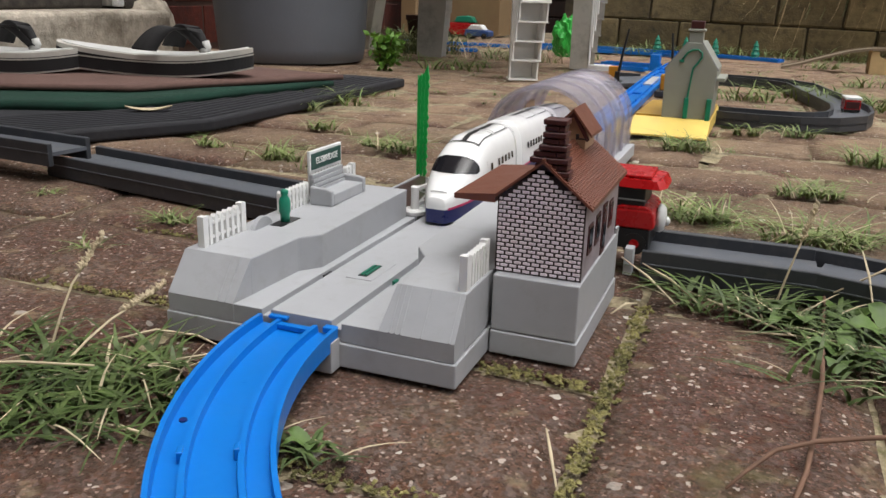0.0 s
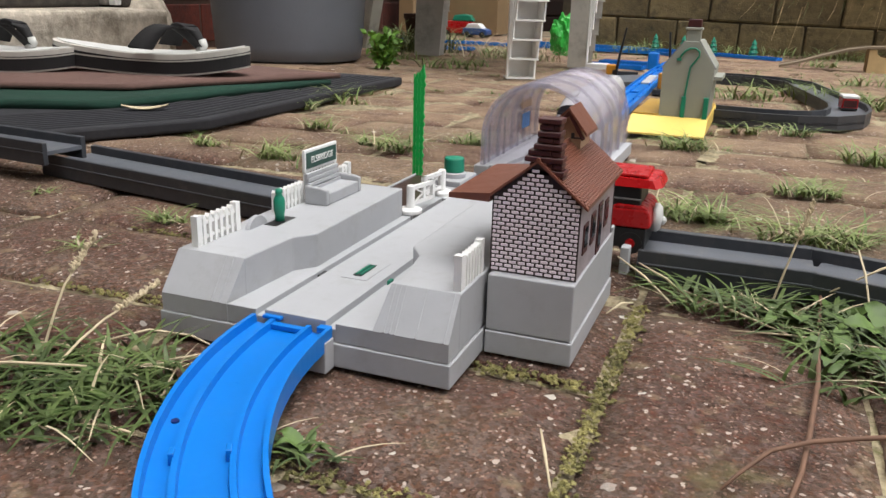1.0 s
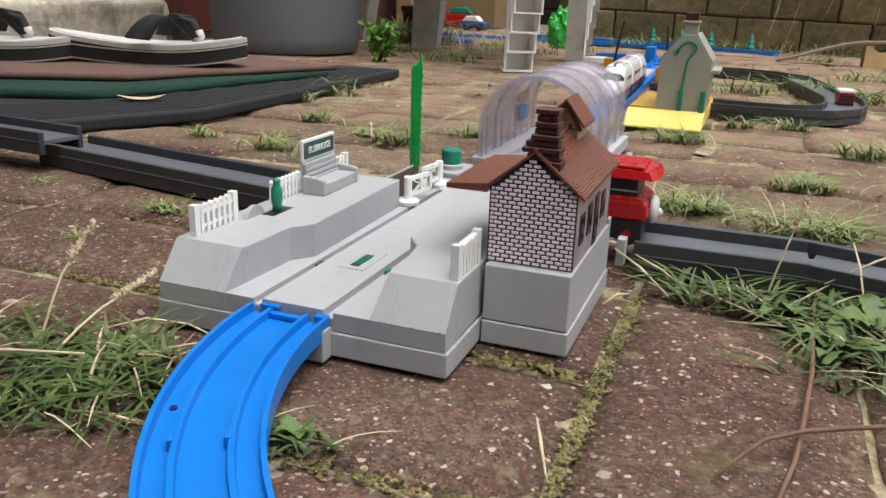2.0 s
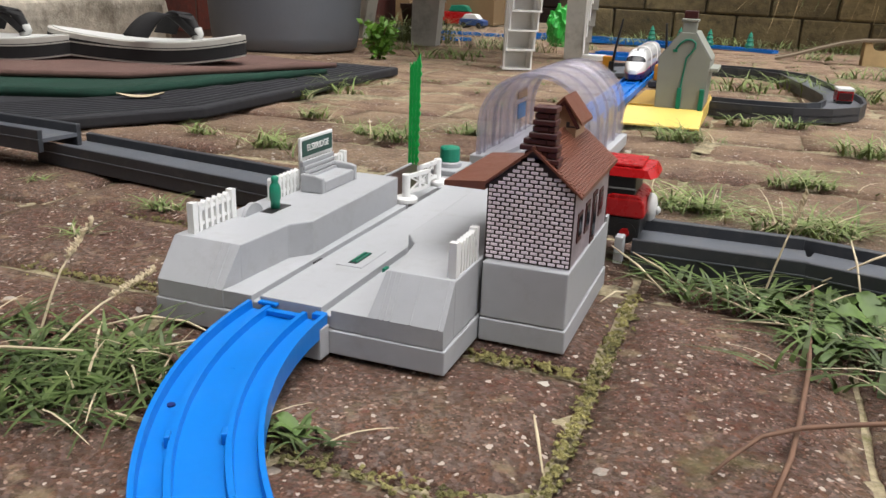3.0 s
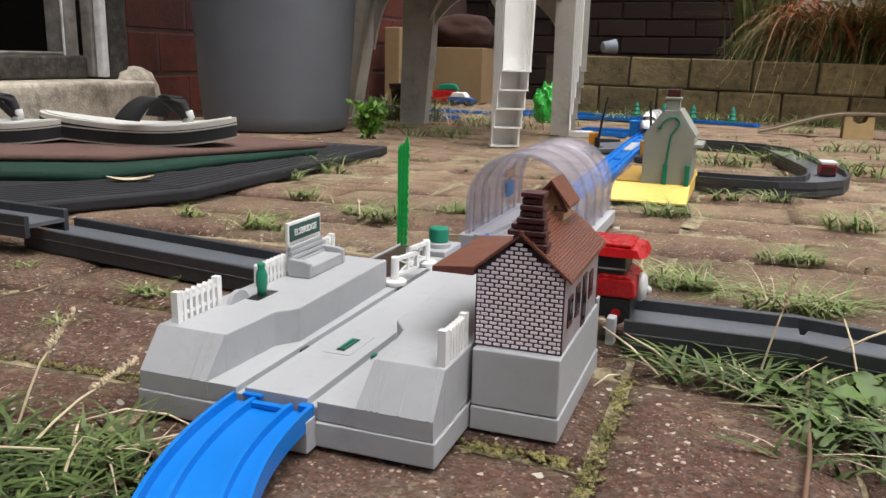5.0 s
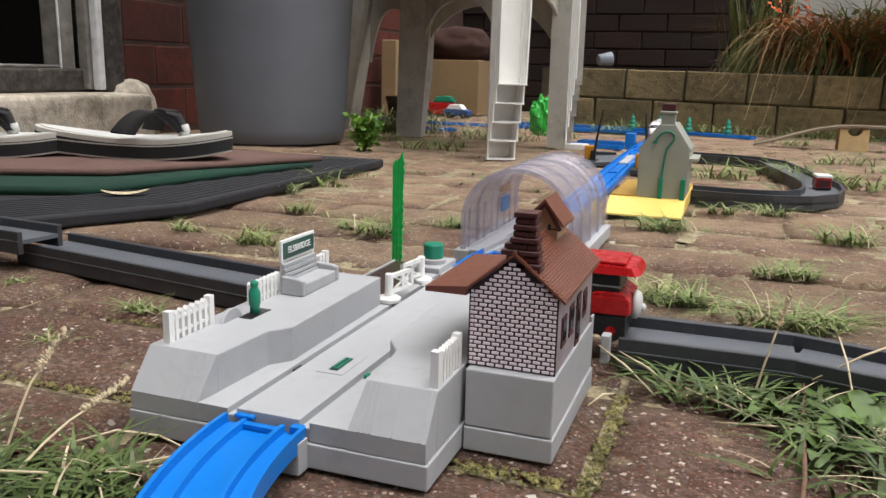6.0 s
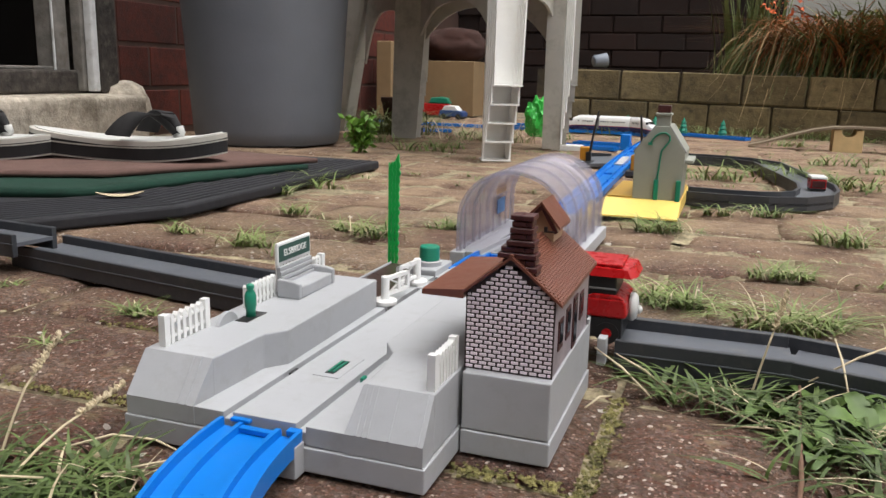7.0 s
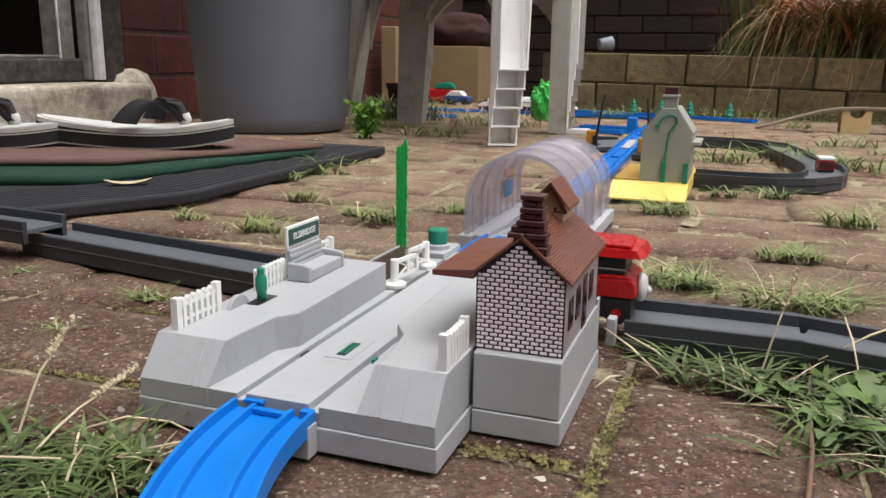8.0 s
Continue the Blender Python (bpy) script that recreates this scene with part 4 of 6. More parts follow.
def barrier(x, y, lean, label):
    b = thing("crossing_barrier", label, "toy barrier", pose(x, y, 0.0), group="raised crossing barriers")
    part("base", box(-0.014, 0.014, -0.02, 0.02, 0.0, 0.009, 0.001), M_ROADG, b)
    part("housing", box(-0.008, 0.010, -0.008, 0.008, 0.009, 0.034, 0.002), M_ORANGE, b, "orange barrier housing")
    part("arm", tube([(0.009, -0.009, 0.012), (0.010 + lean * 0.3, -0.009, 0.05), (0.010 + lean, -0.009, 0.098)], [0.0028, 0.0022, 0.0016], 8), M_BLACK, b, "raised black barrier arm")
    part("counterweight", box(0.004, 0.013, -0.013, -0.006, 0.006, 0.026, 0.001), M_BLACK, b)
    return b


def level_crossing():
    c = thing("level_crossing", "pale grey plastic level crossing deck over the track", "toy crossing", pose(-0.0895, 1.25, ground(1.25), 0, 0, 1.7))
    part("deck", box(-0.0085, 0.0085, -0.075, 0.075, 0.0062, 0.0088, 0.0004), M_DECK, c)
    for s in (-1, 1):
        part("deck", prism([(s * 0.0198, 0.0005), (s * 0.085, 0.0005), (s * 0.085, 0.004), (s * 0.0198, 0.0092)], "y", -0.075, 0.075, 0.0006), M_ROADF if s < 0 else M_ROADG, c)
        part("kerb", box(min(s * 0.03, s * 0.085), max(s * 0.03, s * 0.085), 0.070, 0.076, 0.004, 0.013, 0.0006), M_ROADG, c)
    return c


# ---- roads ----
def road_piece(x0, y0, x1, y1, width, z, label, h=0.0175, lead=0.0):
    """A grey trough-like road: floor, two raised kerbs with a moulded line."""
    L, a = math.hypot(x1 - x0, y1 - y0), math.degrees(math.atan2(y1 - y0, x1 - x0))
    r = thing("road_piece", label, "toy road", pose(x0, y0, z, 0, 0, a), group="grey toy road")
    w = width / 2
    part("floor", box(0, L, -w + 0.004, w - 0.004, 0.0075, 0.0105), M_ROADF, r)
    for s in (-1, 1):
        a0 = lead if s > 0 else 0
        part("kerb", prism([(s * w, 0.0), (s * (w - 0.0045), 0.0), (s * (w - 0.0045), h - 0.0004), (s * w, h), ], "x", a0, L - 0.0008, 0.0006), M_ROADG, r)
        part("kerb_line", box(a0, L - 0.001, s * w - 0.0006, s * w + 0.0006, h * 0.56, h * 0.60), M_ROADF, r)
    part("joint_tab", box(L - 0.0006, L + 0.004, -0.012, 0.012, 0.0078, 0.0098), M_ROADF, r)
    return r


def oval_road(points, width, label):
    r = thing("road_loop", label, "toy road", group="grey toy road")
    w = width / 2
    line = []
    for i, p in enumerate(points):
        q0, q1 = points[max(i - 1, 0)], points[min(i + 1, len(points) - 1)]
        line.append((p[0], p[1], 0.0 + ground(p[1]), math.atan2(q1[1] - q0[1], q1[0] - q0[0])))
    part("floor", sweep([(-w, 0.006), (w, 0.006), (w, 0.0095), (-w, 0.0095)], line), M_ROADF, r)
    for s in (-1, 1):
        part("kerb", sweep([(s * w, 0.0), (s * (w - 0.004), 0.0), (s * (w - 0.004), 0.0175), (s * w, 0.0175)], line), M_ROADG, r)
    return r


# ---- vehicles ----
def red_engine():
    v = thing("toy_engine", "red toy diesel engine with dark windows and a pale front", "toy vehicle", pose(0.0515, 0.1935, 0.0108) @ Matrix.Diagonal((1, 0.97, 0.955, 1)))
    # its front points along +x
    part("body", prism([(-0.058, 0.0160), (-0.001, 0.0160), (0.0003, 0.0175), (-0.0008, 0.0262), (-0.003, 0.0275), (-0.058, 0.0275)], "y", -0.0185, 0.0185, 0.0012), M_RED, v, "glossy red body")
    part("bonnet_lip", prism([(-0.0235, 0.0272), (-0.0015, 0.0272), (-0.0060, 0.0296), (-0.0190, 0.0296)], "y", -0.0182, 0.0182, 0.0006), M_RED, v)
    part("cab", box(-0.057, -0.0065, -0.0165, 0.0165, 0.0274, 0.0405, 0.001), M_BLACK, v, "dark window band")
    for y in (-0.0170, 0.0170):
        part("window_bar", box(-0.024, -0.006, y - 0.0004, y + 0.0004, 0.0325, 0.0334), M_PANEL, v)
        part("pillar", box(-0.0290, -0.0262, y - 0.0006, y + 0.0006, 0.0272, 0.041), M_RED, v)
    roof = raw([(-0.058, -0.0192, 0.0405), (0.0015, -0.0192, 0.0405), (0.0045, -0.012, 0.0405), (0.0045, 0.012, 0.0405), (0.0015, 0.0192, 0.0405), (-0.058, 0.0192, 0.0405),
                (-0.058, -0.0178, 0.0462), (-0.001, -0.0178, 0.0450), (0.0018, -0.011, 0.0458), (0.0018, 0.011, 0.0458), (-0.001, 0.0178, 0.0450), (-0.058, 0.0178, 0.0462)],
               [(0, 1, 2, 3, 4, 5), (6, 7, 8, 9, 10, 11), (0, 1, 7, 6), (1, 2, 8, 7), (2, 3, 9, 8), (3, 4, 10, 9), (4, 5, 11, 10), (5, 0, 6, 11)])
    part("roof", roof, M_RED, v, "overhanging red roof with a raised rim")
    part("roof_top", box(-0.056, -0.004, -0.0150, 0.0150, 0.0455, 0.0475, 0.0008), M_RED, v)
    part("nose_plate", lathe([(0.0086, 0.0), (0.0086, 0.0022), (0.0068, 0.0040), (0.003, 0.0048)], 24, m=Matrix.Translation((0.0, 0, 0.0195)) @ pose(0, 0, 0, 0, 90, 0)), M_FACE, v, "round pale grey front plate", smooth=True)
    part("nose_knob", lathe([(0.0026, 0.0), (0.0026, 0.0012), (0.001, 0.0024)], 14, m=Matrix.Translation((0.0046, 0, 0.0180)) @ pose(0, 0, 0, 0, 90, 0)), M_FACE, v, smooth=True)
    part("chassis", box(-0.057, -0.002, -0.0176, 0.0176, 0.0035, 0.0158, 0.0008), M_BLACK, v)
    part("skirt", box(-0.030, -0.018, -0.0178, 0.0178, 0.0040, 0.0105, 0.0006), M_BLACK, v)
    part("step", box(-0.026, -0.022, -0.0186, 0.0186, 0.0065, 0.0095, 0.0005), M_RED, v)
    for x in (-0.010, -0.044):
        for s in (-1, 1):
            wh = part("wheel", lathe([(0.0066, -0.0030), (0.0066, 0.0030)], 22, m=Matrix.Translation((x, s * 0.0150, 0.0066)) @ pose(0, 0, 0, 90, 0, 0)), M_BLACK, v)
            part("hub", lathe([(0.0028, -0.0034), (0.0028, 0.0034)], 18, m=Matrix.Translation((x, s * 0.0150, 0.0066)) @ pose(0, 0, 0, 90, 0, 0)), M_RED, wh, "red wheel hub")
    return v


def small_van():
    v = thing("toy_van", "dark red toy van with a white roof on the road", "toy vehicle", pose(0.2115, 0.965, 0.0098, 0, 0, 6) @ Matrix.Scale(0.74, 4))
    part("body", box(-0.0135, 0.0135, -0.018, 0.02, 0.003, 0.0225, 0.0016), M_RED, v)
    part("rear_panel", box(-0.0112, 0.0112, -0.0187, -0.0176, 0.007, 0.019, 0.0004), M_CHIM, v, "dark red rear doors")
    part("roof", box(-0.0142, 0.0142, -0.019, 0.021, 0.0225, 0.0275, 0.0012), M_WHITE, v, "white roof")
    part("bumper", box(-0.013, 0.013, -0.0195, -0.0178, 0.002, 0.0055, 0.0005), M_BLACK, v)
    for x in (-0.0128, 0.0096):
        for y in (-0.011, 0.012):
            part("wheel", lathe([(0.0045, 0.0), (0.0045, 0.0032)], 16, m=Matrix.Translation((x, y, 0.0045)) @ pose(0, 0, 0, 0, 90, 0)), M_BLACK, v)
    return v


# ---- the train ----
CAR = 0.1055          # pitch from car to car


def hull(y, nosed):
    """Half width, lower edge, upper edge of the white body at y; the nose is at the negative end."""
    w, z0, z1 = 0.0168, 0.0168, 0.0480
    if nosed:
        k = min(1.0, max(0.0, (y + 0.0605) / 0.060))
        w = 0.0168 * (0.34 + 0.66 * math.sin(min(1, k * 1.5) * math.pi / 2) ** 0.85)
        z1 = 0.0170 + 0.0310 * (0.07 + 0.93 * (0.55 * math.sin(k * math.pi / 2) + 0.45 * (3 * k * k - 2 * k ** 3)))
        z0 = 0.0122 + 0.0046 * min(1, k * 1.3)
    return w, z0, z1


def ring_point(y, a, nosed, grow=0.0):
    """A point of the body's rounded section; a runs from 0 at the right lower edge over the roof to pi at the left."""
    w, z0, z1 = hull(y, nosed)
    c, s = math.cos(a), math.sin(a)
    ex = 0.62
    x = (w + grow) * math.copysign(abs(c) ** ex, c)
    z = z0 + (z1 - z0 + grow) * abs(s) ** 0.66
    return (x, y, z)


def loft(ys, angles, nosed, grow=0.0, cap=True):
    own = bmesh.new()
    rings = [[own.verts.new(ring_point(y, a, nosed, grow)) for a in angles] for y in ys]
    for p, q in zip(rings, rings[1:]):
        for k in range(len(angles) - 1):
            own.faces.new((p[k], p[k + 1], q[k + 1], q[k]))
    if cap:
        own.faces.new(rings[0])
        own.faces.new(rings[-1][::-1])
    bmesh.ops.recalc_face_normals(own, faces=own.faces[:])
    return own


def patch(y0, y1, a0, a1, nosed, n=3):
    """A painted mark lying on the body between two stations and two angles of the section."""
    return loft([y0 + (y1 - y0) * i / n for i in range(n + 1)], [a0 + (a1 - a0) * i / 8 for i in range(9)], nosed, 0.0005, cap=False)


def train_car(nosed, label):
    c = thing("train_car", label, "toy train", group="cars of the white train")
    y0, y1 = (-0.0605, 0.0475) if nosed else (-0.0475, 0.0475)
    n = 40
    ys = [y0 + (y1 - y0) * ((i / n) ** (1.35 if nosed else 1)) for i in range(n + 1)]
    ang = [math.pi * i / 28 for i in range(29)]
    part("body", loft(ys, ang, nosed), M_TRAIN, c, "glossy white body", smooth=True)
    # skirt below the body
    own = bmesh.new()
    rings = []
    for y in ys:
        w, z0, z1 = hull(y, nosed)
        rings.append([own.verts.new(p) for p in ((-w, y, z0), (-w * 0.95, y, 0.004), (w * 0.95, y, 0.004), (w, y, z0))])
    for p, q in zip(rings, rings[1:]):
        for k in range(4):
            own.faces.new((p[k], p[(k + 1) % 4], q[(k + 1) % 4], q[k]))
    own.faces.new(rings[0])
    own.faces.new(rings[-1][::-1])
    bmesh.ops.recalc_face_normals(own, faces=own.faces[:])
    part("skirt", own, M_NAVY, c, "navy blue lower body")
    own = bmesh.new()
    for s in (-1, 1):
        prev = None
        for y in ys[2:]:
            w, z0, z1 = hull(y, nosed)
            cur = [own.verts.new((s * (w + 0.00025), y, z0 - 0.0007)), own.verts.new((s * (w + 0.00025), y, z0 + 0.0007))]
            if prev:
                own.faces.new((prev[0], prev[1], cur[1], cur[0]))
            prev = cur
    part("stripe", own, M_PINK, c, "thin magenta stripe")
    if nosed:
        # windscreen: a flat ellipse lying on the nose
        own = bmesh.new()
        grid = []
        for i in range(17):
            u = i / 16
            y = -0.0415 + 0.0130 * u
            half = 1.06 * max(0.05, 1 - abs(2 * u - 1) ** 2.4) ** 0.5
            grid.append([own.verts.new(ring_point(y + 0.0055 * (abs(k / 8 - 1) * half) ** 2, math.pi / 2 + half * (k / 8 - 1), True, 0.0003)) for k in range(17)])
        for p, q in zip(grid, grid[1:]):
            for k in range(16):
                own.faces.new((p[k], p[k + 1], q[k + 1], q[k]))
        bmesh.ops.recalc_face_normals(own, faces=own.faces[:])
        part("windscreen", own, M_DARKGLASS, c, "black wraparound windscreen", smooth=True)
        part("light_bar", patch(-0.0560, -0.0553, 1.15, 1.99, True), M_PANEL, c, "narrow grey nose lights")
    for side in (0, 1):
        first = -0.010 if nosed else -0.040
        k, y = 0, first
        while y < 0.040:
            if k not in ((1, 7) if nosed else (0, 7)):
                a0, a1 = (0.205, 0.345) if not side else (math.pi - 0.345, math.pi - 0.205)
                part("window", patch(y, y + 0.0038, a0, a1, nosed), M_DARKGLASS, c)
            y += 0.0072
            k += 1
        a0, a1 = (0.05, 0.5) if not side else (math.pi - 0.5, math.pi - 0.05)
        part("door_line", patch(first - 0.006, first - 0.0057, a0, a1, nosed), M_PANEL, c)
    for a, b in ((-0.016, 0.010), (0.015, 0.040)):
        for y in (a, b):
            part("roof_line", patch(y, y + 0.0010, 1.12, 2.02, nosed), M_BLACK, c)
        for q in (1.12, 1.55, 1.98):
            part("roof_line", patch(a, b, q, q + 0.045, nosed, 6), M_BLACK, c)
    part("gangway", box(-0.012, 0.012, 0.0475, 0.0530, 0.010, 0.043, 0.001), M_PANEL, c, "grey gangway bellows")
    for y in (-0.028, 0.030):
        for s in (-1, 1):
            part("wheel", lathe([(0.0055, 0.0), (0.0055, 0.003)], 16, m=Matrix.Translation((s * 0.0115 - 0.0015, y, 0.0035)) @ pose(0, 0, 0, 0, 90, 0)), M_BLACK, c)
    return c


def tail(t):
    """How far along the line the rear nose of the train has come at t seconds."""
    knots = ((0.0, 0.152), (0.2, 0.232), (0.4, 0.305), (0.6, 0.372), (1.0, 0.487), (1.5, 0.630), (3.0, 1.042), (4.0, 1.300), (5.0, 1.565), (5.6, 1.752), (6.5, 2.085), (8.0, 2.542))
    ts, ss = [k[0] for k in knots], [k[1] for k in knots]
    return float(np.interp(t, ts, ss)) + 0.10


def car_pose(t, number):
    """The pose of a car: 0 is the rear nose car, 2 the leading one, which points the other way."""
    mid = tail(t) + 0.0605 + CAR * number
    a, b = along(mid - 0.032), along(mid + 0.032)
    m = (a + b) / 2
    d = b - a
    yaw = math.degrees(math.atan2(d.y, d.x)) - 90
    pitch = math.degrees(math.atan2(d.z, math.hypot(d.x, d.y)))
    return pose(m.x, m.y, m.z - 0.0012, 0, 0, yaw) @ pose(0, 0, 0, pitch, 0, 0) @ pose(0, 0, 0, 0, 0, 180 if number == 2 else 0)


# ---- garden things ----
def plastic_chair(m):
    """Moulded chair: four splayed channel legs joined by arched aprons under the seat."""
    c = thing("garden_chair", "white weathered plastic garden chair in a stack", "chair", m, group="stacked garden chairs")
    seat = 0.42
    part("seat", prism([(-0.33, 0.25), (-0.22, -0.08), (0.10, -0.19), (0.17, -0.12), (0.20, 0.12), (0.06, 0.31)], "z", seat - 0.015, seat + 0.01, 0.008), M_CHAIR, c)
    part("backrest", prism([(-0.30, seat), (0.05, seat), (0.03, seat + 0.40), (-0.13, seat + 0.44), (-0.28, seat + 0.40)], "y", 0.285, 0.30), M_CHAIR, c)
    # Three legs take the greyer copy, so part of their shade is painted.
    legs = ((0.152, -0.235, 0.146, -0.192, 24, M_CHAIR), (0.194, 0.112, 0.196, 0.104, 106, M_CHAIRSHADE), (-0.197, 0.190, -0.182, 0.182, 150, M_CHAIRSHADE), (-0.432, 0.290, -0.345, 0.262, 170, M_CHAIRSHADE))
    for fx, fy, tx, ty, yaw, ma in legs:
        part("leg", chair_leg(fx, fy, tx, ty, seat, yaw), ma, c, "" if ma is M_CHAIR else "weathered leg greyed for shade")
    for i, j in ((0, 1), (1, 2), (0, 2), (2, 3)):
        p, q = Vector((*legs[i][2:4], 0)), Vector((*legs[j][2:4], 0))
        d = q - p
        half = d.length / 2
        out = [(-half, seat + 0.005), (half, seat + 0.005)]
        for k in range(17):
            u = 1 - 2 * k / 16
            out.append((half * u, 0.306 - 0.13 * abs(u) ** 2.8))
        mid = (p + q) / 2
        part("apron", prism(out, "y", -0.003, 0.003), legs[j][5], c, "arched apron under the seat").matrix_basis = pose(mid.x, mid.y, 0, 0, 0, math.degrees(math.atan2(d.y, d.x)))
    return c


def chair_leg(fx, fy, tx, ty, top, yaw):
    """An open channel that widens upwards, its hollow side along -y, with a thin floor at the foot."""
    own = bmesh.new()
    th = 0.0028
    cs, sn = math.cos(radians(yaw)), math.sin(radians(yaw))
    rings = []
    for k in range(9):
        u = k / 8
        z = u * top
        cx, cy = fx + (tx - fx) * u, fy + (ty - fy) * u
        w = 0.0260 + 0.0045 * u
        dp = 0.040
        rings.append([own.verts.new((cx + a * cs - b * sn, cy + a * sn + b * cs, z)) for a, b in ((-w, -dp / 2), (-w + 0.003, dp / 2), (w - 0.003, dp / 2), (w, -dp / 2), (w - th, -dp / 2), (w - th - 0.003, dp / 2 - th), (-w + th + 0.003, dp / 2 - th), (-w + th, -dp / 2))])
    for p, q in zip(rings, rings[1:]):
        for k in range(8):
            own.faces.new((p[k], p[(k + 1) % 8], q[(k + 1) % 8], q[k]))
    own.faces.new(rings[0])
    own.faces.new(rings[-1])
    bmesh.ops.recalc_face_normals(own, faces=own.faces[:])
    foot = box(-0.0268, 0.0268, -0.0205, 0.018, 0.0, 0.003)
    bmesh.ops.transform(foot, matrix=pose(fx, fy, 0, 0, 0, yaw), verts=foot.verts[:])
    join(own, foot)
    return own


def big_bin():
    b = thing("garden_bin", "large grey plastic garden bin standing on the patio", "bin", pose(-0.876, 1.316, 0.0))
    prof = [(0.150, 0.0), (0.158, 0.004), (0.163, 0.03), (0.168, 0.10), (0.176, 0.22), (0.186, 0.36), (0.194, 0.48), (0.203, 0.485), (0.203, 0.51), (0.192, 0.51), (0.184, 0.36), (0.160, 0.03), (0.10, 0.012)]
    part("tub", lathe([(r * 0.97, z) for r, z in prof[:7] + prof[10:]], 72), M_BIN, b, smooth=True)
    part("rim", lathe([(r * 0.97, z) for r, z in prof[6:10] + prof[6:7]], 72), M_BIN, b, "thick rolled bin rim")
    return b


def mats():
    slab = thing("rubber_slab", "black ribbed rubber slab lying before the door", "rubber slab")
    for k in range(9):
        d = 0.010 + 0.0125 * k
        part("rib", tube([(-0.60 - 0.4 * d, 0.135 + 1.0 * d, 0.0128), (-0.548 - 0.9 * d, 0.275 + 0.4 * d, 0.0132), (-0.500 - d, 0.36 + 0.25 * d, 0.0128), (-0.451 - d, 0.45 + 0.1 * d, 0.0132), (-0.451 - d, 0.70, 0.0128), (-0.452 - d, 0.955 - 0.4 * d, 0.0130)], 0.0019, 6), M_RUBBER, slab)
    part("sheet", prism([(-0.545, 0.27), (-0.448, 0.45), (-0.450, 0.965), (-1.17, 0.99), (-1.17, 0.05), (-0.62, 0.10)], "z", 0.0, 0.013, 0.003), M_RUBBER, slab)
    for nm, lab, cs, z, tk, wv, ma in (("green_doormat", "dark green doormat under the brown one", ((-0.485, 0.80), (-0.575, 0.44), (-1.08, 0.20), (-1.10, 0.86)), 0.0132, 0.008, 0.002, M_GMAT),
                                       ("brown_doormat", "worn brown fabric doormat", ((-0.478, 0.815), (-0.625, 0.53), (-1.09, 0.30), (-1.08, 0.90)), 0.0232, 0.006, 0.0015, M_MAT)):
        mt = thing(nm, lab, "doormat")
        part("mat_top", wavy_plate(list(cs), z, tk, wv), ma, mt, smooth=True)
        part("backing", prism([(x * 0.985 - 0.012, y * 0.985 + 0.009) for x, y in cs], "z", z - 0.0006, z + 0.001), M_RUBBER, mt, "thin black rubber backing")


def wavy_plate(corners, z, thick, wave):
    """A thin sheet over four corners, slightly uneven."""
    n = 14
    c = [Vector((x, y, 0)) for x, y in corners]
    own = bmesh.new()
    layers = []
    for up in (thick, 0):
        grid = []
        for i in range(n + 1):
            row = []
            for k in range(n + 1):
                u, v = i / n, k / n
                p = (c[0] * (1 - u) + c[1] * u) * (1 - v) + (c[3] * (1 - u) + c[2] * u) * v
                e = noise.noise(p * 9) * 0.006 * (1 if i in (0, n) or k in (0, n) else 0)
                row.append(own.verts.new((p.x + e, p.y + e, z + up + (abs(noise.noise(p * 7)) * wave if up else 0))))
            grid.append(row)
        layers.append(grid)
    a, b = layers
    for g in layers:
        for i in range(n):
            for k in range(n):
                own.faces.new((g[i][k], g[i + 1][k], g[i + 1][k + 1], g[i][k + 1]))
    rim = [(i, 0) for i in range(n)] + [(n, k) for k in range(n)] + [(n - i, n) for i in range(n)] + [(0, n - k) for k in range(n)]
    for (i, k), (j, l) in zip(rim, rim[1:] + rim[:1]):
        own.faces.new((a[i][k], a[j][l], b[j][l], b[i][k]))
    bmesh.ops.recalc_face_normals(own, faces=own.faces[:])
    return own


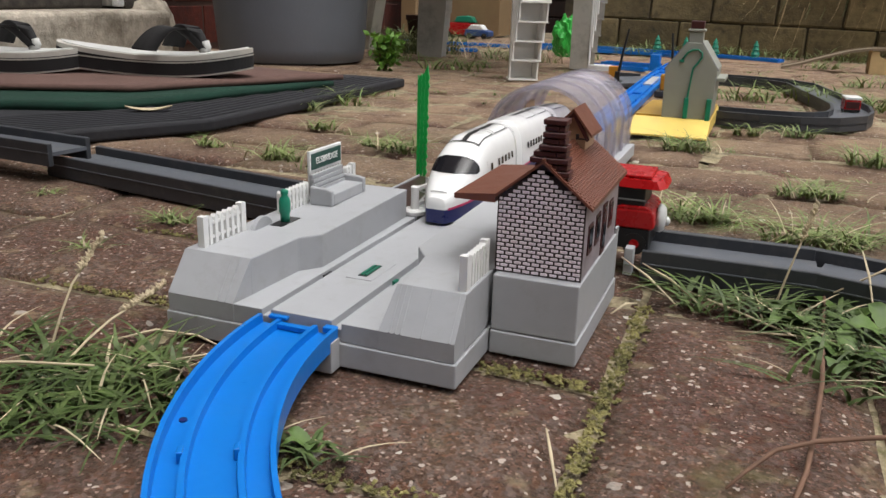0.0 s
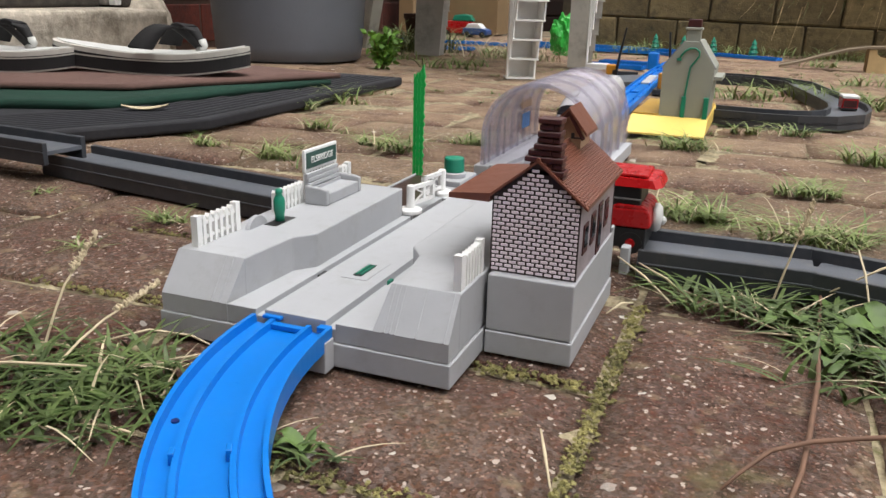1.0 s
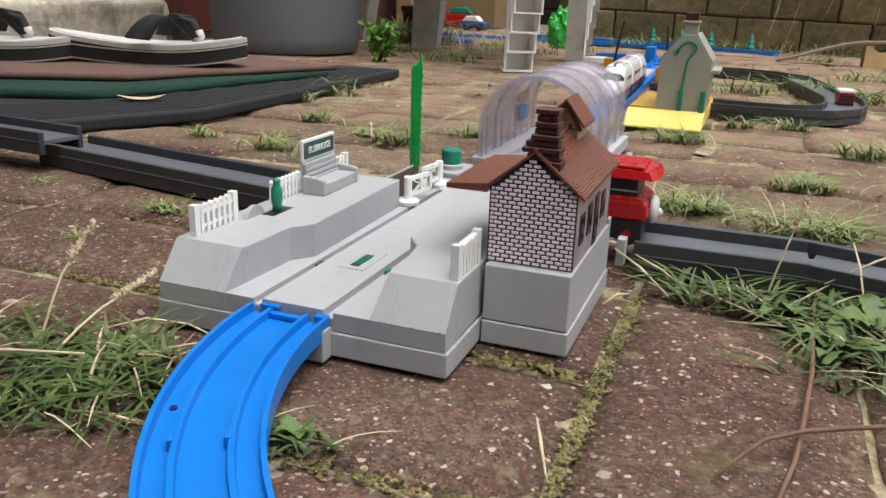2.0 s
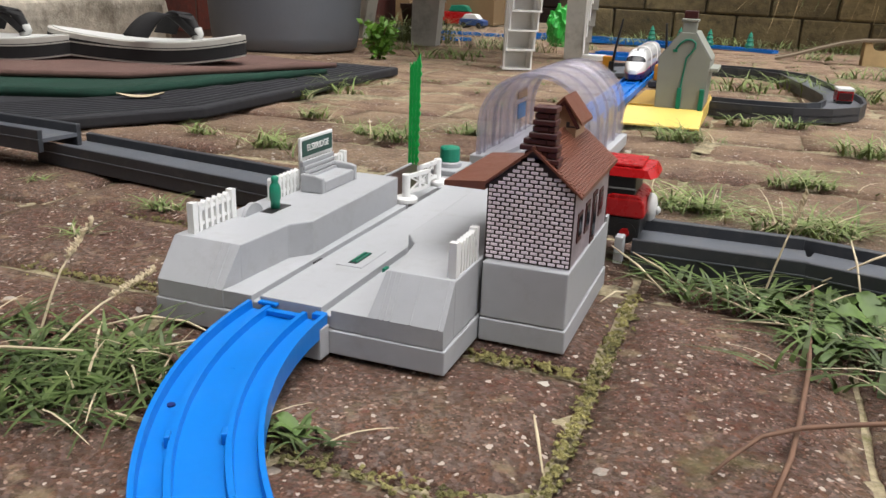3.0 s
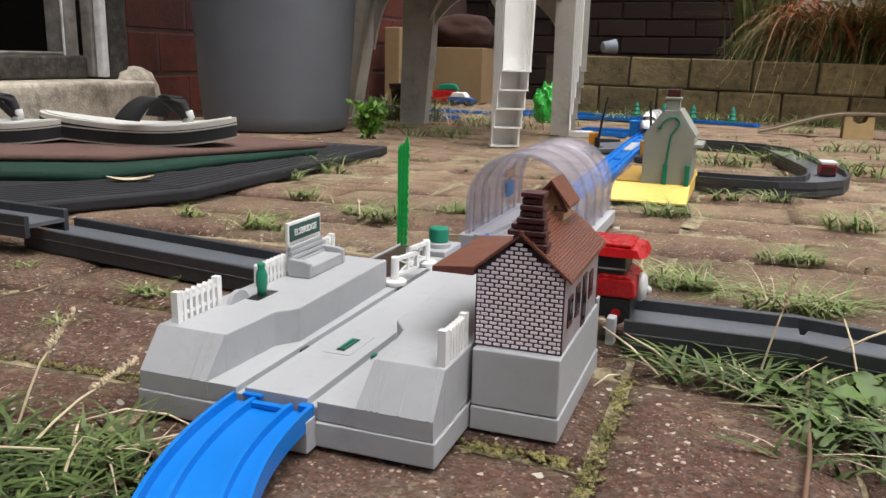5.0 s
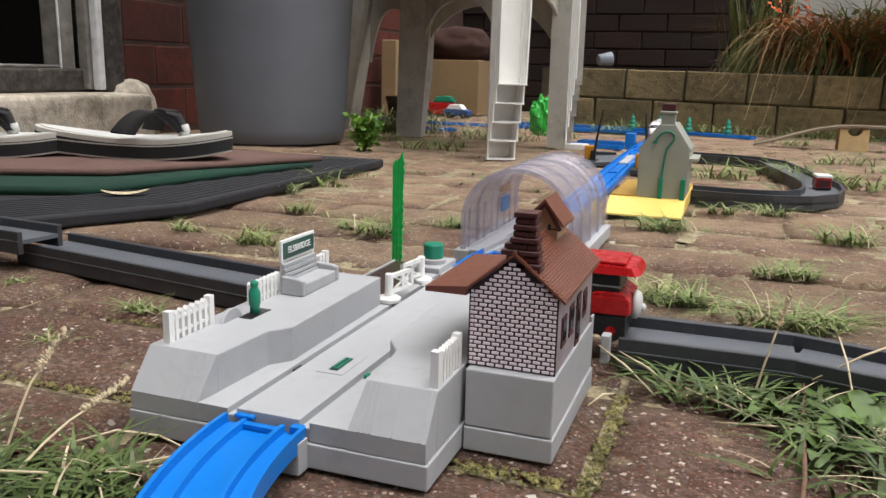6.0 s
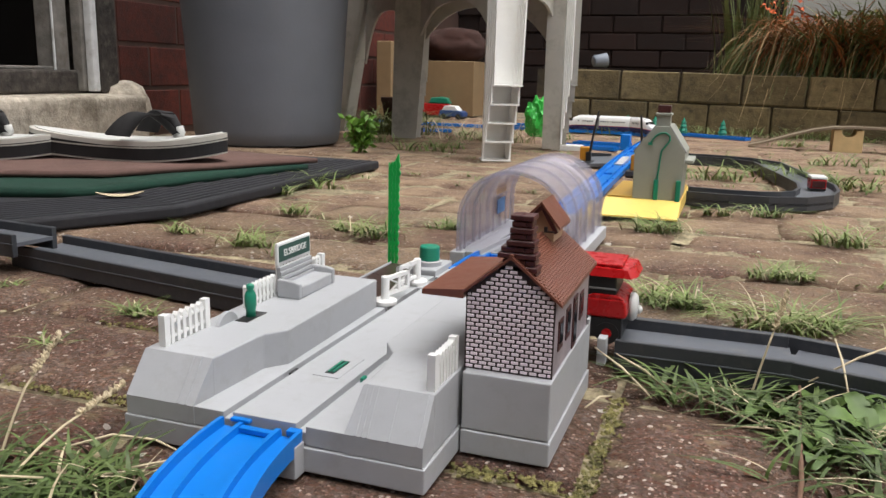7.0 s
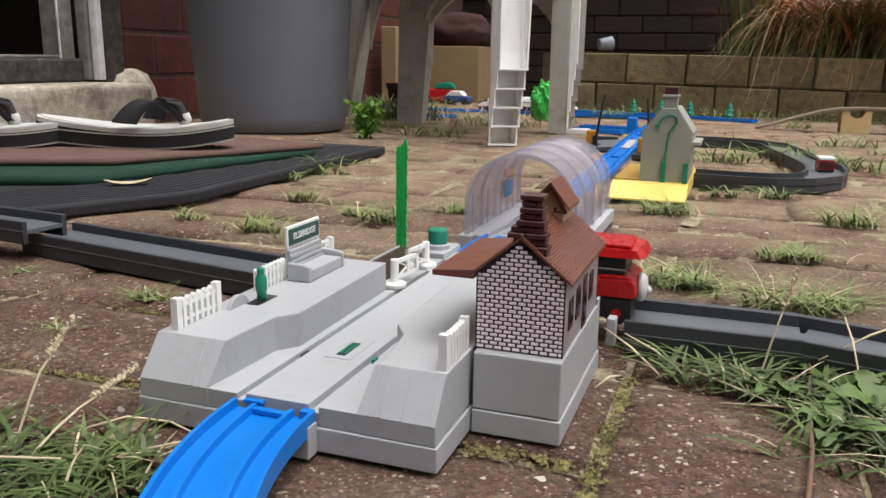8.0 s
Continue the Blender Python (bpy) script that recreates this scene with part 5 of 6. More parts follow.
def flip_flop(m, label):
    """A thong sandal lying with its toe along +x: dark sole, pale foam edge, strap."""
    f = thing("flip_flop", label, "sandal", m, group="pair of flip-flops")
    L = 0.285

    def outline(u):
        w = 0.048 * max(0.0, 1 - abs(2 * u - 1) ** 4.2) ** 0.5 * (0.82 + 0.20 * math.cos((u - 0.76) * 5.0))
        mid = 0.006 * math.sin(u * 3.0)
        lift = 0.012 * (abs(u - 0.55) / 0.45) ** 2.2 * (1 if u > 0.55 else 0.5)
        return w, mid, lift

    def layer(z0, z1, inset):
        own = bmesh.new()
        rings = []
        for i in range(41):
            u = 0.5 - 0.5 * math.cos(math.pi * i / 40)
            w, mid, lift = outline(u)
            w = max(0.0015, w - inset)
            x = (u - 0.5) * (L - 2 * inset)
            heel = 0.010 * max(0, 0.45 - u)
            rings.append([own.verts.new(p) for p in ((x, mid - w, z0 + lift), (x, mid - w, z1 + lift + heel), (x, mid, z1 + lift + heel + 0.001), (x, mid + w, z1 + lift + heel), (x, mid + w, z0 + lift))])
        for p, q in zip(rings, rings[1:]):
            for k in range(5):
                own.faces.new((p[k], p[(k + 1) % 5], q[(k + 1) % 5], q[k]))
        own.faces.new(rings[0])
        own.faces.new(rings[-1])
        bmesh.ops.recalc_face_normals(own, faces=own.faces[:])
        return own
    part("outsole", layer(0.0, 0.0022, 0.001), M_CREAM, f, "thin pale outsole")
    part("midsole", layer(0.0022, 0.0180, 0.0005), M_STRAP, f, "black rubber midsole", smooth=False)
    part("piping", layer(0.0200, 0.0210, -0.0002), M_STRAP, f)
    part("edge", layer(0.0180, 0.0200, 0.0), M_CREAM, f)
    part("footbed", layer(0.0210, 0.0275, 0.0005), M_CREAM, f, "worn pale foam footbed")
    part("insole", layer(0.0273, 0.0284, 0.006), M_CREAM2, f, "pale grey insole")
    for s in (-1, 1):
        own = bmesh.new()
        prev = None
        for i in range(15):
            u = i / 14
            x = 0.008 + 0.066 * u
            y = s * 0.043 * (1 - u) ** 0.75
            z = 0.020 + 0.045 * math.sin(math.pi * (0.10 + 0.82 * u)) ** 0.9
            hw = 0.017 * (1 - 0.6 * u)
            cur = [own.verts.new(p) for p in ((x - hw, y, z), (x + hw, y, z - 0.002), (x + hw, y + s * 0.003, z), (x - hw, y + s * 0.003, z + 0.0025))]
            if prev:
                for k in range(4):
                    own.faces.new((prev[k], prev[(k + 1) % 4], cur[(k + 1) % 4], cur[k]))
            prev = cur
        bmesh.ops.recalc_face_normals(own, faces=own.faces[:])
        part("strap", own, M_STRAP, f, "wide black fabric strap", smooth=True)
    part("toe_post", tube([(0.072, 0.0, 0.030), (0.078, 0.0, 0.040), (0.076, 0.0, 0.047)], [0.0070, 0.0062, 0.0050], 10), M_CREAM2, f, "pale toe post", smooth=True)
    return f


def tall_tree():
    """A flat bright green plastic poplar seen almost edge on, with a ragged forked top."""
    t = thing("toy_tree", "tall thin bright green plastic toy tree", "toy tree", pose(-0.142, 0.302, 0.0, 0, 0, 8))
    part("foot", box(-0.006, 0.006, -0.006, 0.006, 0.0, 0.003, 0.0006), M_GREEN, t)
    rng = random.Random(3)
    for i in range(3):
        x = -0.0028 + 0.0026 * i
        pts = [(x - 0.0010, 0.003), (x + 0.0010, 0.003)]
        for k in range(14):
            z = 0.010 + 0.006 * k
            pts.append((x + 0.0014 + rng.uniform(0, 0.0009) + 0.00009 * k, z))
            pts.append((x + 0.0009 + 0.00009 * k, z + 0.003))
        top = 0.092 + 0.005 * (i - 1) * (1 if i > 1 else 0.4)
        pts.append((x + 0.0015, top))
        pts.append((x - 0.0005, top - 0.004))
        for k in range(13, -1, -1):
            pts.append((x - 0.0006, 0.012 + 0.006 * k))
        part("frond", prism(pts, "y", -0.0022 + 0.0006 * i, 0.0022 - 0.0004 * i), M_GREEN, t)
    return t


def pine(x, y):
    t = thing("toy_pine", "small dark green plastic pine tree by the far track", "toy tree", pose(x, y, ground(y)), group="small toy pines")
    part("crown", lathe([(0.004, 0.0), (0.016, 0.004), (0.010, 0.014), (0.014, 0.016), (0.008, 0.027), (0.011, 0.029), (0.006, 0.039), (0.008, 0.041), (0.001, 0.056)], 14), M_TEAL, t)
    return t


def blade(vs, fs, x, y, z, h, lean, turn, width, curl=1.0):
    """One grass blade as a bent, tapering strip with a slight fold."""
    n = len(vs)
    c, s = math.cos(turn), math.sin(turn)
    seg = 5
    for i in range(seg + 1):
        u = i / seg
        out = lean * h * u ** (1 + curl)
        up = h * (u - 0.38 * min(1.2, lean) * u ** 3)
        w = width * (1 - u ** 1.6) * 0.5 + 0.00015
        for k in (-1, 1):
            vs.append((x + c * out - s * w * k, y + s * out + c * w * k, z + max(0.0005, up)))
    for i in range(seg):
        a = n + 2 * i
        fs.append((a, a + 1, a + 3, a + 2))


def tufts(name, label, spots, material, per, height, width, spread, seed):
    rng = random.Random(seed)
    vs, fs = [], []
    for x, y, k in spots:
        for i in range(int(per * k)):
            r = spread * k * math.sqrt(rng.random())
            a = rng.uniform(0, 2 * math.pi)
            px, py = x + r * math.cos(a) * 1.5, y + r * math.sin(a) * 0.7
            blade(vs, fs, px, py, ground(py) - 0.003, height * k * rng.uniform(0.45, 1.15), rng.uniform(0.7, 2.7), rng.uniform(0, 2 * math.pi), width * rng.uniform(0.6, 1.3), rng.uniform(0.3, 1.2))
    me = bpy.data.meshes.new(name)
    me.from_pydata(vs, [], fs)
    me.materials.append(material)
    return tagged(new(name, me), label, "grass", kind="stuff")


NEAR_TUFTS = [(-0.153, -0.06), (-0.13, -0.055), (-0.116, -0.049), (-0.118, -0.081), (-0.176, -0.036), (-0.12, -0.032), (-0.033, -0.061), (0.098, 0.146), (0.115, 0.142), (0.138, 0.124), (0.149, 0.101), (0.153, 0.073), (-0.15, -0.085), (0.17, 0.13)]
MID_TUFTS = [(0.063, 0.316), (0.078, 0.316), (0.137, 0.44), (0.155, 0.445), (0.137, 0.285), (0.159, 0.30), (0.208, 0.614), (0.026, 0.60), (0.04, 0.62), (-0.362, 0.535), (-0.455, 0.66), (-0.265, 0.469), (-0.227, 0.455), (-0.174, 0.523), (-0.403, 0.386), (-0.311, 0.364), (-0.388, 0.171), (-0.256, 0.150), (-0.264, 0.083), (0.144, 0.765), (0.087, 0.753)]
FAR_TUFTS = [(-0.47, 0.741), (-0.68, 1.486), (-0.487, 1.411), (-0.502, 1.315), (-0.358, 1.965), (-0.8, 1.956), (-0.622, 1.986), (-0.295, 2.334), (0.161, 1.182), (0.076, 1.123), (0.223, 1.105), (0.265, 1.062), (0.244, 2.161), (0.36, 1.35), (0.3, 1.5), (-0.55, 1.75), (-0.95, 1.7), (-0.45, 1.72), (-0.9, 2.4), (-0.7, 2.6), (-0.5, 2.3)]


def plants():
    rng = random.Random(21)
    near = [(x, y, rng.uniform(0.8, 1.2) * (0.45 if x == -0.033 else 0.85 if x < 0 else 1.0)) for x, y in NEAR_TUFTS]
    mid = [(x, y, rng.uniform(0.7, 1.2) * (1.15 if x > 0.02 and y < 0.65 else 0.5 if x < -0.2 and y < 0.3 else 1.0)) for x, y in MID_TUFTS]
    far = [(x, y, rng.uniform(0.8, 1.3)) for x, y in FAR_TUFTS]
    tufts("grass", "green grass growing between the pavers", near, M_LEAF, 52, 0.022, 0.0022, 0.024, 1)
    tufts("grass", "short green grass growing between the pavers", mid, M_MIDLEAF, 64, 0.022, 0.0015, 0.013, 2)
    tufts("grass", "green grass growing at the far side of the patio", far, M_MIDLEAF, 48, 0.036, 0.0026, 0.036, 3)
    wall = [(-0.5 + 0.09 * i, 2.53 + rng.uniform(-0.05, 0.02), rng.uniform(0.6, 1.4)) for i in range(26)]
    tufts("grass", "weedy grass along the foot of the garden wall", wall, M_MIDLEAF, 40, 0.045, 0.0025, 0.035, 5)
    # sparse seedlings along the joints
    seeds = []
    for i in range(200):
        x, y = rng.uniform(-0.5, 0.6), rng.uniform(0.1, 2.3)
        y = 0.03 + 0.1 * round((y - 0.03) / 0.1) + rng.gauss(0, 0.012)
        seeds.append((x, y, rng.uniform(0.3, 0.7)))
    tufts("dry_grass", "dry straw-coloured grass between the pavers", near + mid + mid + seeds[:120], M_DRY, 6, 0.021, 0.0010, 0.024, 4)
    tufts("grass", "sparse seedlings in the paver joints", seeds, M_MIDLEAF, 14, 0.021, 0.0015, 0.014, 6)


def leafy_weed(x, y, leaves, size, label, material=None, rise=0.35):
    """A rosette of broad, veined leaves."""
    w = thing("weed", label, "weed", pose(x, y, ground(y) - 0.002), group="broad-leaved weeds")
    rng = random.Random(int(1000 * (x + y + 3)))
    for i in range(leaves):
        a = 360 * i / leaves + rng.uniform(-20, 20)
        L = size * rng.uniform(0.7, 1.15)
        W = L * rng.uniform(0.18, 0.30)
        own = bmesh.new()
        rows = []
        for k in range(15):
            u = k / 14
            half = W * (math.sin(math.pi * (0.06 + 0.92 * u ** 0.8)) ** 0.8) * (0.86 + 0.14 * (k % 2))
            z = L * (rise * math.sin(u * 2.2) + 0.02)
            rows.append([own.verts.new((half * s, L * (0.12 + 0.88 * u), z + 0.22 * abs(s) * half + 0.04 * L * math.sin(9 * u + i) * abs(s))) for s in (-1, -0.5, 0, 0.5, 1)])
        for p, q in zip(rows, rows[1:]):
            for k in range(4):
                own.faces.new((p[k], p[k + 1], q[k + 1], q[k]))
        tube([(0, 0, 0), (0, L * 0.14, L * 0.06)], 0.0009, 5, bm=own)
        part("leaf", own, material or M_WEED, w, smooth=True).matrix_basis = pose(0, 0, 0, rng.uniform(-8, 14), rng.uniform(-15, 15), a)
    return w


def leaf_bush(x, y, z, r, h, n, material, label, name="bush", leaf=0.02):
    """Stems with many small leaves, uneven and open."""
    b = thing(name, label, "bush", pose(x, y, z))
    rng = random.Random(int(997 * (x + 2 * y + 9)))
    stems = bmesh.new()
    vs, fs = [], []
    for i in range(max(4, n // 45)):
        a, k = rng.uniform(0, 6.28), rng.uniform(0.2, 0.9)
        tip = Vector((r * k * math.cos(a), r * k * math.sin(a), h * rng.uniform(0.6, 1)))
        tube([(0, 0, 0), tip * 0.5 + Vector((0, 0, h * 0.1)), tip], [0.03 * leaf + 0.0012, 0.001, 0.0006], 5, bm=stems)
        for j in range(45):
            u = rng.uniform(0.25, 1.05)
            p = tip * u + Vector((rng.gauss(0, 1), rng.gauss(0, 1), rng.gauss(0, 0.7))) * r * 0.22
            d = Vector((rng.gauss(0, 1), rng.gauss(0, 1), rng.gauss(0.2, 0.6))).normalized()
            s = d.orthogonal().normalized()
            s.rotate(Euler((rng.uniform(0, 6), 0, 0)))
            s = (s - d * s.dot(d)).normalized()
            L = leaf * rng.uniform(0.6, 1.3)
            k0 = len(vs)
            vs += [p, p + d * L * 0.45 + s * L * 0.26, p + d * L, p + d * L * 0.45 - s * L * 0.26]
            fs.append((k0, k0 + 1, k0 + 2, k0 + 3))
    part("stems", stems, M_TWIG, b)
    me = bpy.data.meshes.new("foliage")
    me.from_pydata(vs, [], fs)
    me.materials.append(material)
    o = new("foliage", me)
    o.parent = b
    o["kind"] = "stuff"
    return b


def drooping_clump(x, y, z, n, length, material, label, name="ornamental_grass", lean=(0.5, 1.6), turn=(0, 6.28), width=0.006):
    rng = random.Random(int(991 * (x + y + 4)))
    vs, fs = [], []
    for i in range(n):
        blade(vs, fs, x + rng.gauss(0, 0.05), y + rng.gauss(0, 0.05), z, length * rng.uniform(0.5, 1.1), rng.uniform(*lean), rng.uniform(*turn), width * rng.uniform(0.6, 1.4), rng.uniform(0.4, 1.4))
    me = bpy.data.meshes.new(name)
    me.from_pydata(vs, [], fs)
    me.materials.append(material)
    return tagged(new(name, me), label, "plant", kind="stuff")


def arching_blades(x0, x1, y, z, n, reach, rise, drop, material, label, width, seed, name="ornamental_grass"):
    """Long blades that rise, arch over and hang down past the edge of the bed."""
    rng = random.Random(seed)
    vs, fs = [], []
    for i in range(n):
        px, py = rng.uniform(x0, x1), y + rng.gauss(0, 0.03)
        a = rng.uniform(3.3, 4.5)
        c, s = math.cos(a), math.sin(a)
        far, up, down = reach * rng.uniform(0.4, 1.15), rise * rng.uniform(0.4, 1.3), drop * rng.uniform(0.1, 1.2)
        w, b = width * rng.uniform(0.6, 1.3), len(vs)
        for k in range(9):
            u = k / 8
            h = z + up * math.sin(math.pi * min(1.0, u * 1.15)) - down * u * u
            ww = w * (1 - 0.85 * u) * 0.5
            vs += [(px + c * far * u - s * ww, py + s * far * u + c * ww, h), (px + c * far * u + s * ww, py + s * far * u - c * ww, h + 0.3 * ww)]
        fs += [(b + 2 * k, b + 2 * k + 1, b + 2 * k + 3, b + 2 * k + 2) for k in range(8)]
    me = bpy.data.meshes.new(name)
    me.from_pydata(vs, [], fs)
    me.materials.append(material)
    return tagged(new(name, me), label, "plant", kind="stuff")


def stalk(name, points, radius, material, label, category="straw"):
    return solid(name, tube(points, radius, 6), material, label, category, smooth=True)


def ramp_road():
    """A brown strip that climbs onto a wooden bridge block."""
    r = thing("ramp_strip", "weathered brown plastic strip arching over a wooden block", "toy ramp", pose(-0.0096, 2.00, -0.0152))
    pts = [(0.13, 0.006), (0.17, 0.016), (0.22, 0.033), (0.27, 0.048), (0.31, 0.055), (0.36, 0.057), (0.43, 0.056), (0.52, 0.052), (0.60, 0.046)]
    pts = [(1.097 * x, 1.097 * z) for x, z in pts]
    part("strip", prism(pts + [(x, z - 0.003) for x, z in pts[::-1]], "y", 0.0, 0.07), M_RAMP, r)
    for y in (-0.003, 0.07):
        part("edge", prism([(x, z + 0.002) for x, z in pts] + [(x, z - 0.0035) for x, z in pts[::-1]], "y", y, y + 0.003), M_RAMP, r)
    z0, z1 = ground(2.0) - 0.002, 0.0405
    out = [(0.332, z0), (0.400, z0), (0.400, z1), (0.384, z1), (0.382, z1 - 0.010), (0.376, z1 - 0.016), (0.366, z1 - 0.018), (0.357, z1 - 0.016), (0.351, z1 - 0.010), (0.349, z1), (0.332, z1)]
    solid("bridge_block", prism(out, "y", 2.001, 2.068, 0.0012), M_PINEWOOD, "pale wooden bridge block with a scooped top", "wooden block")


def far_toys():
    """Things lying behind the chairs and on the garden wall."""
    v = thing("toy_truck", "red toy truck with a green load behind the chairs", "toy vehicle", pose(-1.045, 2.86, ground(2.8), 0, 0, 5))
    part("body", box(-0.06, 0.055, -0.02, 0.02, 0.008, 0.055, 0.004), M_RED, v)
    part("load", prism([(-0.03, 0.056), (0.06, 0.056), (0.045, 0.078), (0.02, 0.082), (-0.02, 0.078)], "y", -0.02, 0.02, 0.004), M_TEAL, v, "green moulded load")
    part("cab", box(-0.078, -0.062, -0.02, 0.02, 0.03, 0.075, 0.003), M_WHITE, v)
    for x in (-0.05, 0.035):
        part("wheel", lathe([(0.011, 0.0), (0.011, 0.044)], 16, m=Matrix.Translation((x, -0.022, 0.011)) @ pose(0, 0, 0, -90, 0, 0)), M_BLACK, v)
    v = thing("toy_car", "blue and white toy police-style car behind the chairs", "toy vehicle", pose(-0.945, 2.78, ground(2.8), 0, 0, -6))
    part("body", prism([(-0.055, 0.010), (0.05, 0.010), (0.05, 0.028), (0.03, 0.034), (-0.05, 0.034)], "y", -0.024, 0.024, 0.003), M_CARBLUE, v)
    part("cabin", prism([(-0.045, 0.033), (0.03, 0.033), (0.012, 0.052), (-0.03, 0.052)], "y", -0.021, 0.021, 0.003), M_WHITE, v)
    for x in (-0.033, 0.03):
        part("wheel", lathe([(0.011, 0.0), (0.011, 0.05)], 16, m=Matrix.Translation((x, -0.025, 0.011)) @ pose(0, 0, 0, -90, 0, 0)), M_BLACK, v)
    # crumpled green plastic by the chair leg
    own = bmesh.new()
    bmesh.ops.create_icosphere(own, subdivisions=4, radius=1)
    for p in own.verts:
        c = p.co.copy()
        k = 1 + 0.35 * noise.noise(c * 1.7) + 0.22 * noise.noise(c * 4.1) + 0.1 * noise.noise(c * 9)
        p.co = Vector((c.x * 0.033 * k, c.y * 0.025 * k, max(0.0, 0.052 + c.z * 0.056 * k)))
    solid("plastic_bag", own, M_BRIGHTG, "crumpled bright green plastic bag on the ground", "plastic bag", pose(-0.435, 2.03, ground(2.03)))
    c = thing("plastic_cup", "tipped blue-grey plastic cup on the garden wall", "cup", pose(-0.385, 2.62, 0.2085, 0, 84, 35))
    part("cup", lathe([(0.016, 0.0), (0.019, 0.002), (0.024, 0.045), (0.025, 0.047), (0.022, 0.047), (0.017, 0.004)], 24), M_CUP, c, smooth=True)
    solid("brown_sack", sack(), M_SACK, "dark red-brown cloth sack slumped on the box", "sack", pose(-1.02, 3.0, 0.203), smooth=True)


def sack():
    own = bmesh.new()
    bmesh.ops.create_icosphere(own, subdivisions=4, radius=1)
    for p in own.verts:
        c = p.co.copy()
        k = 1 + 0.2 * noise.noise(c * 1.5) + 0.08 * noise.noise(c * 5)
        p.co = Vector((c.x * 0.15 * k, c.y * 0.09 * k, max(0.0, 0.06 + c.z * 0.075 * k)))
    return own


def litter():
    """Twigs, straws, seed heads and a dead leaf."""
    stalk("twig", [(0.142, 0.172, 0.006), (0.139, 0.12, 0.004), (0.136, 0.06, 0.004), (0.131, 0.012, 0.0045), (0.128, -0.012, 0.003), (0.122, -0.04, 0.002)], [0.0008, 0.0010, 0.0011, 0.0011, 0.0010, 0.0009], M_TWIG, "dry brown twig lying on the pavers", "twig")
    stalk("twig", [(0.104, -0.030, 0.0015), (0.109, -0.022, 0.004), (0.118, -0.008, 0.0065), (0.131, 0.002, 0.0075), (0.146, 0.010, 0.008), (0.165, 0.018, 0.009), (0.20, 0.028, 0.008)], [0.0005, 0.0007, 0.0009, 0.0010, 0.0010, 0.0010, 0.0010], M_TWIG, "bent brown twig crossing another twig", "twig")
    runs = [[(0.042, -0.018, 0.002), (0.0475, -0.034, 0.003), (0.054, -0.052, 0.002)],
            [(0.053, 0.120, 0.003), (0.049, 0.109, 0.006), (0.044, 0.098, 0.004)],
            [(0.0385, 0.1555, 0.015), (0.055, 0.143, 0.010), (0.072, 0.128, 0.002)],
            [(0.050, 0.1555, 0.013), (0.066, 0.147, 0.009), (0.081, 0.137, 0.002)],
            [(0.100, 0.106, 0.002), (0.125, 0.108, 0.0035), (0.175, 0.109, 0.004), (0.20, 0.107, 0.003)],
            [(0.075, 0.150, 0.003), (0.10, 0.128, 0.004), (0.128, 0.108, 0.003)],
            [(-0.152, -0.034, 0.004), (-0.135, -0.012, 0.006), (-0.118, -0.006, 0.004), (-0.104, -0.008, 0.002)],
            [(-0.118, -0.034, 0.003), (-0.100, -0.018, 0.004), (-0.088, -0.010, 0.002)],
            [(-0.130, -0.046, 0.003), (-0.115, -0.036, 0.004), (-0.106, -0.028, 0.003)],
            [(-0.19, -0.075, 0.006), (-0.155, -0.066, 0.010), (-0.125, -0.058, 0.011)],
            [(-0.17, -0.085, 0.002), (-0.14, -0.082, 0.003), (-0.115, -0.088, 0.002)],
            [(-0.112, -0.082, 0.002), (-0.095, -0.079, 0.003), (-0.085, -0.078, 0.002)],
            [(0.157, 0.18, 0.028), (0.160, 0.165, 0.02), (0.163, 0.140, 0.004)],
            [(0.145, 0.160, 0.010), (0.168, 0.172, 0.022), (0.195, 0.182, 0.034)]]
    for pts in runs:
        n = len(pts)
        stalk("straw", pts, [0.00068 - 0.0003 * abs(2 * i / (n - 1) - 1) for i in range(n)], M_DRY, "dry pale straw lying on the pavers")
    for base, top, bend in (((-0.176, -0.030, 0.0), (-0.172, 0.0, 0.040), 0.003), ((-0.150, -0.050, 0.002), (-0.150, 0.012, 0.016), 0.003), ((0.118, 0.150, 0.0), (0.131, 0.165, 0.052), 0.004)):
        b, t = Vector(base), Vector(top)
        mid = (b + t) / 2 + Vector((0, -bend, bend))
        s = thing("seed_grass", "pale grass stalk gone to seed", "grass stalk", group="seed stalks")
        part("stem", tube([b, b.lerp(mid, 0.5) + Vector((0, 0, 0.001)), mid, mid.lerp(t, 0.5), t], [0.0006, 0.00055, 0.0005, 0.00045, 0.0004], 6), M_DRY, s)
        rng = random.Random(int(base[0] * 999))
        head = bmesh.new()
        for i in range(90):
            u = 0.62 + 0.40 * i / 89
            p = mid.lerp(t, (u - 0.5) * 2)
            q = p + Vector((rng.uniform(-1, 1) * 0.0022, rng.uniform(-1, 1) * 0.0022, rng.uniform(0.0008, 0.0028)))
            tube([p, (p + q) / 2 + Vector((0.0002, 0, 0)), q], [0.0003, 0.0007, 0.0002], 5, bm=head)
        part("seed_head", head, M_DRY, s, "pale feathery seed head")
    # a curled dead leaf on the rubber slab
    own = bmesh.new()
    rows = []
    for i in range(9):
        u = i / 8
        w = 0.010 * math.sin(math.pi * (0.05 + 0.9 * u)) ** 0.8
        rows.append([own.verts.new((0.05 * (u - 0.5), w * s, 0.001 + 0.003 * abs(s) + 0.004 * (2 * u - 1) ** 2)) for s in (-1, -0.4, 0.4, 1)])
    for p, q in zip(rows, rows[1:]):
        for k in range(3):
            own.faces.new((p[k], p[k + 1], q[k + 1], q[k]))
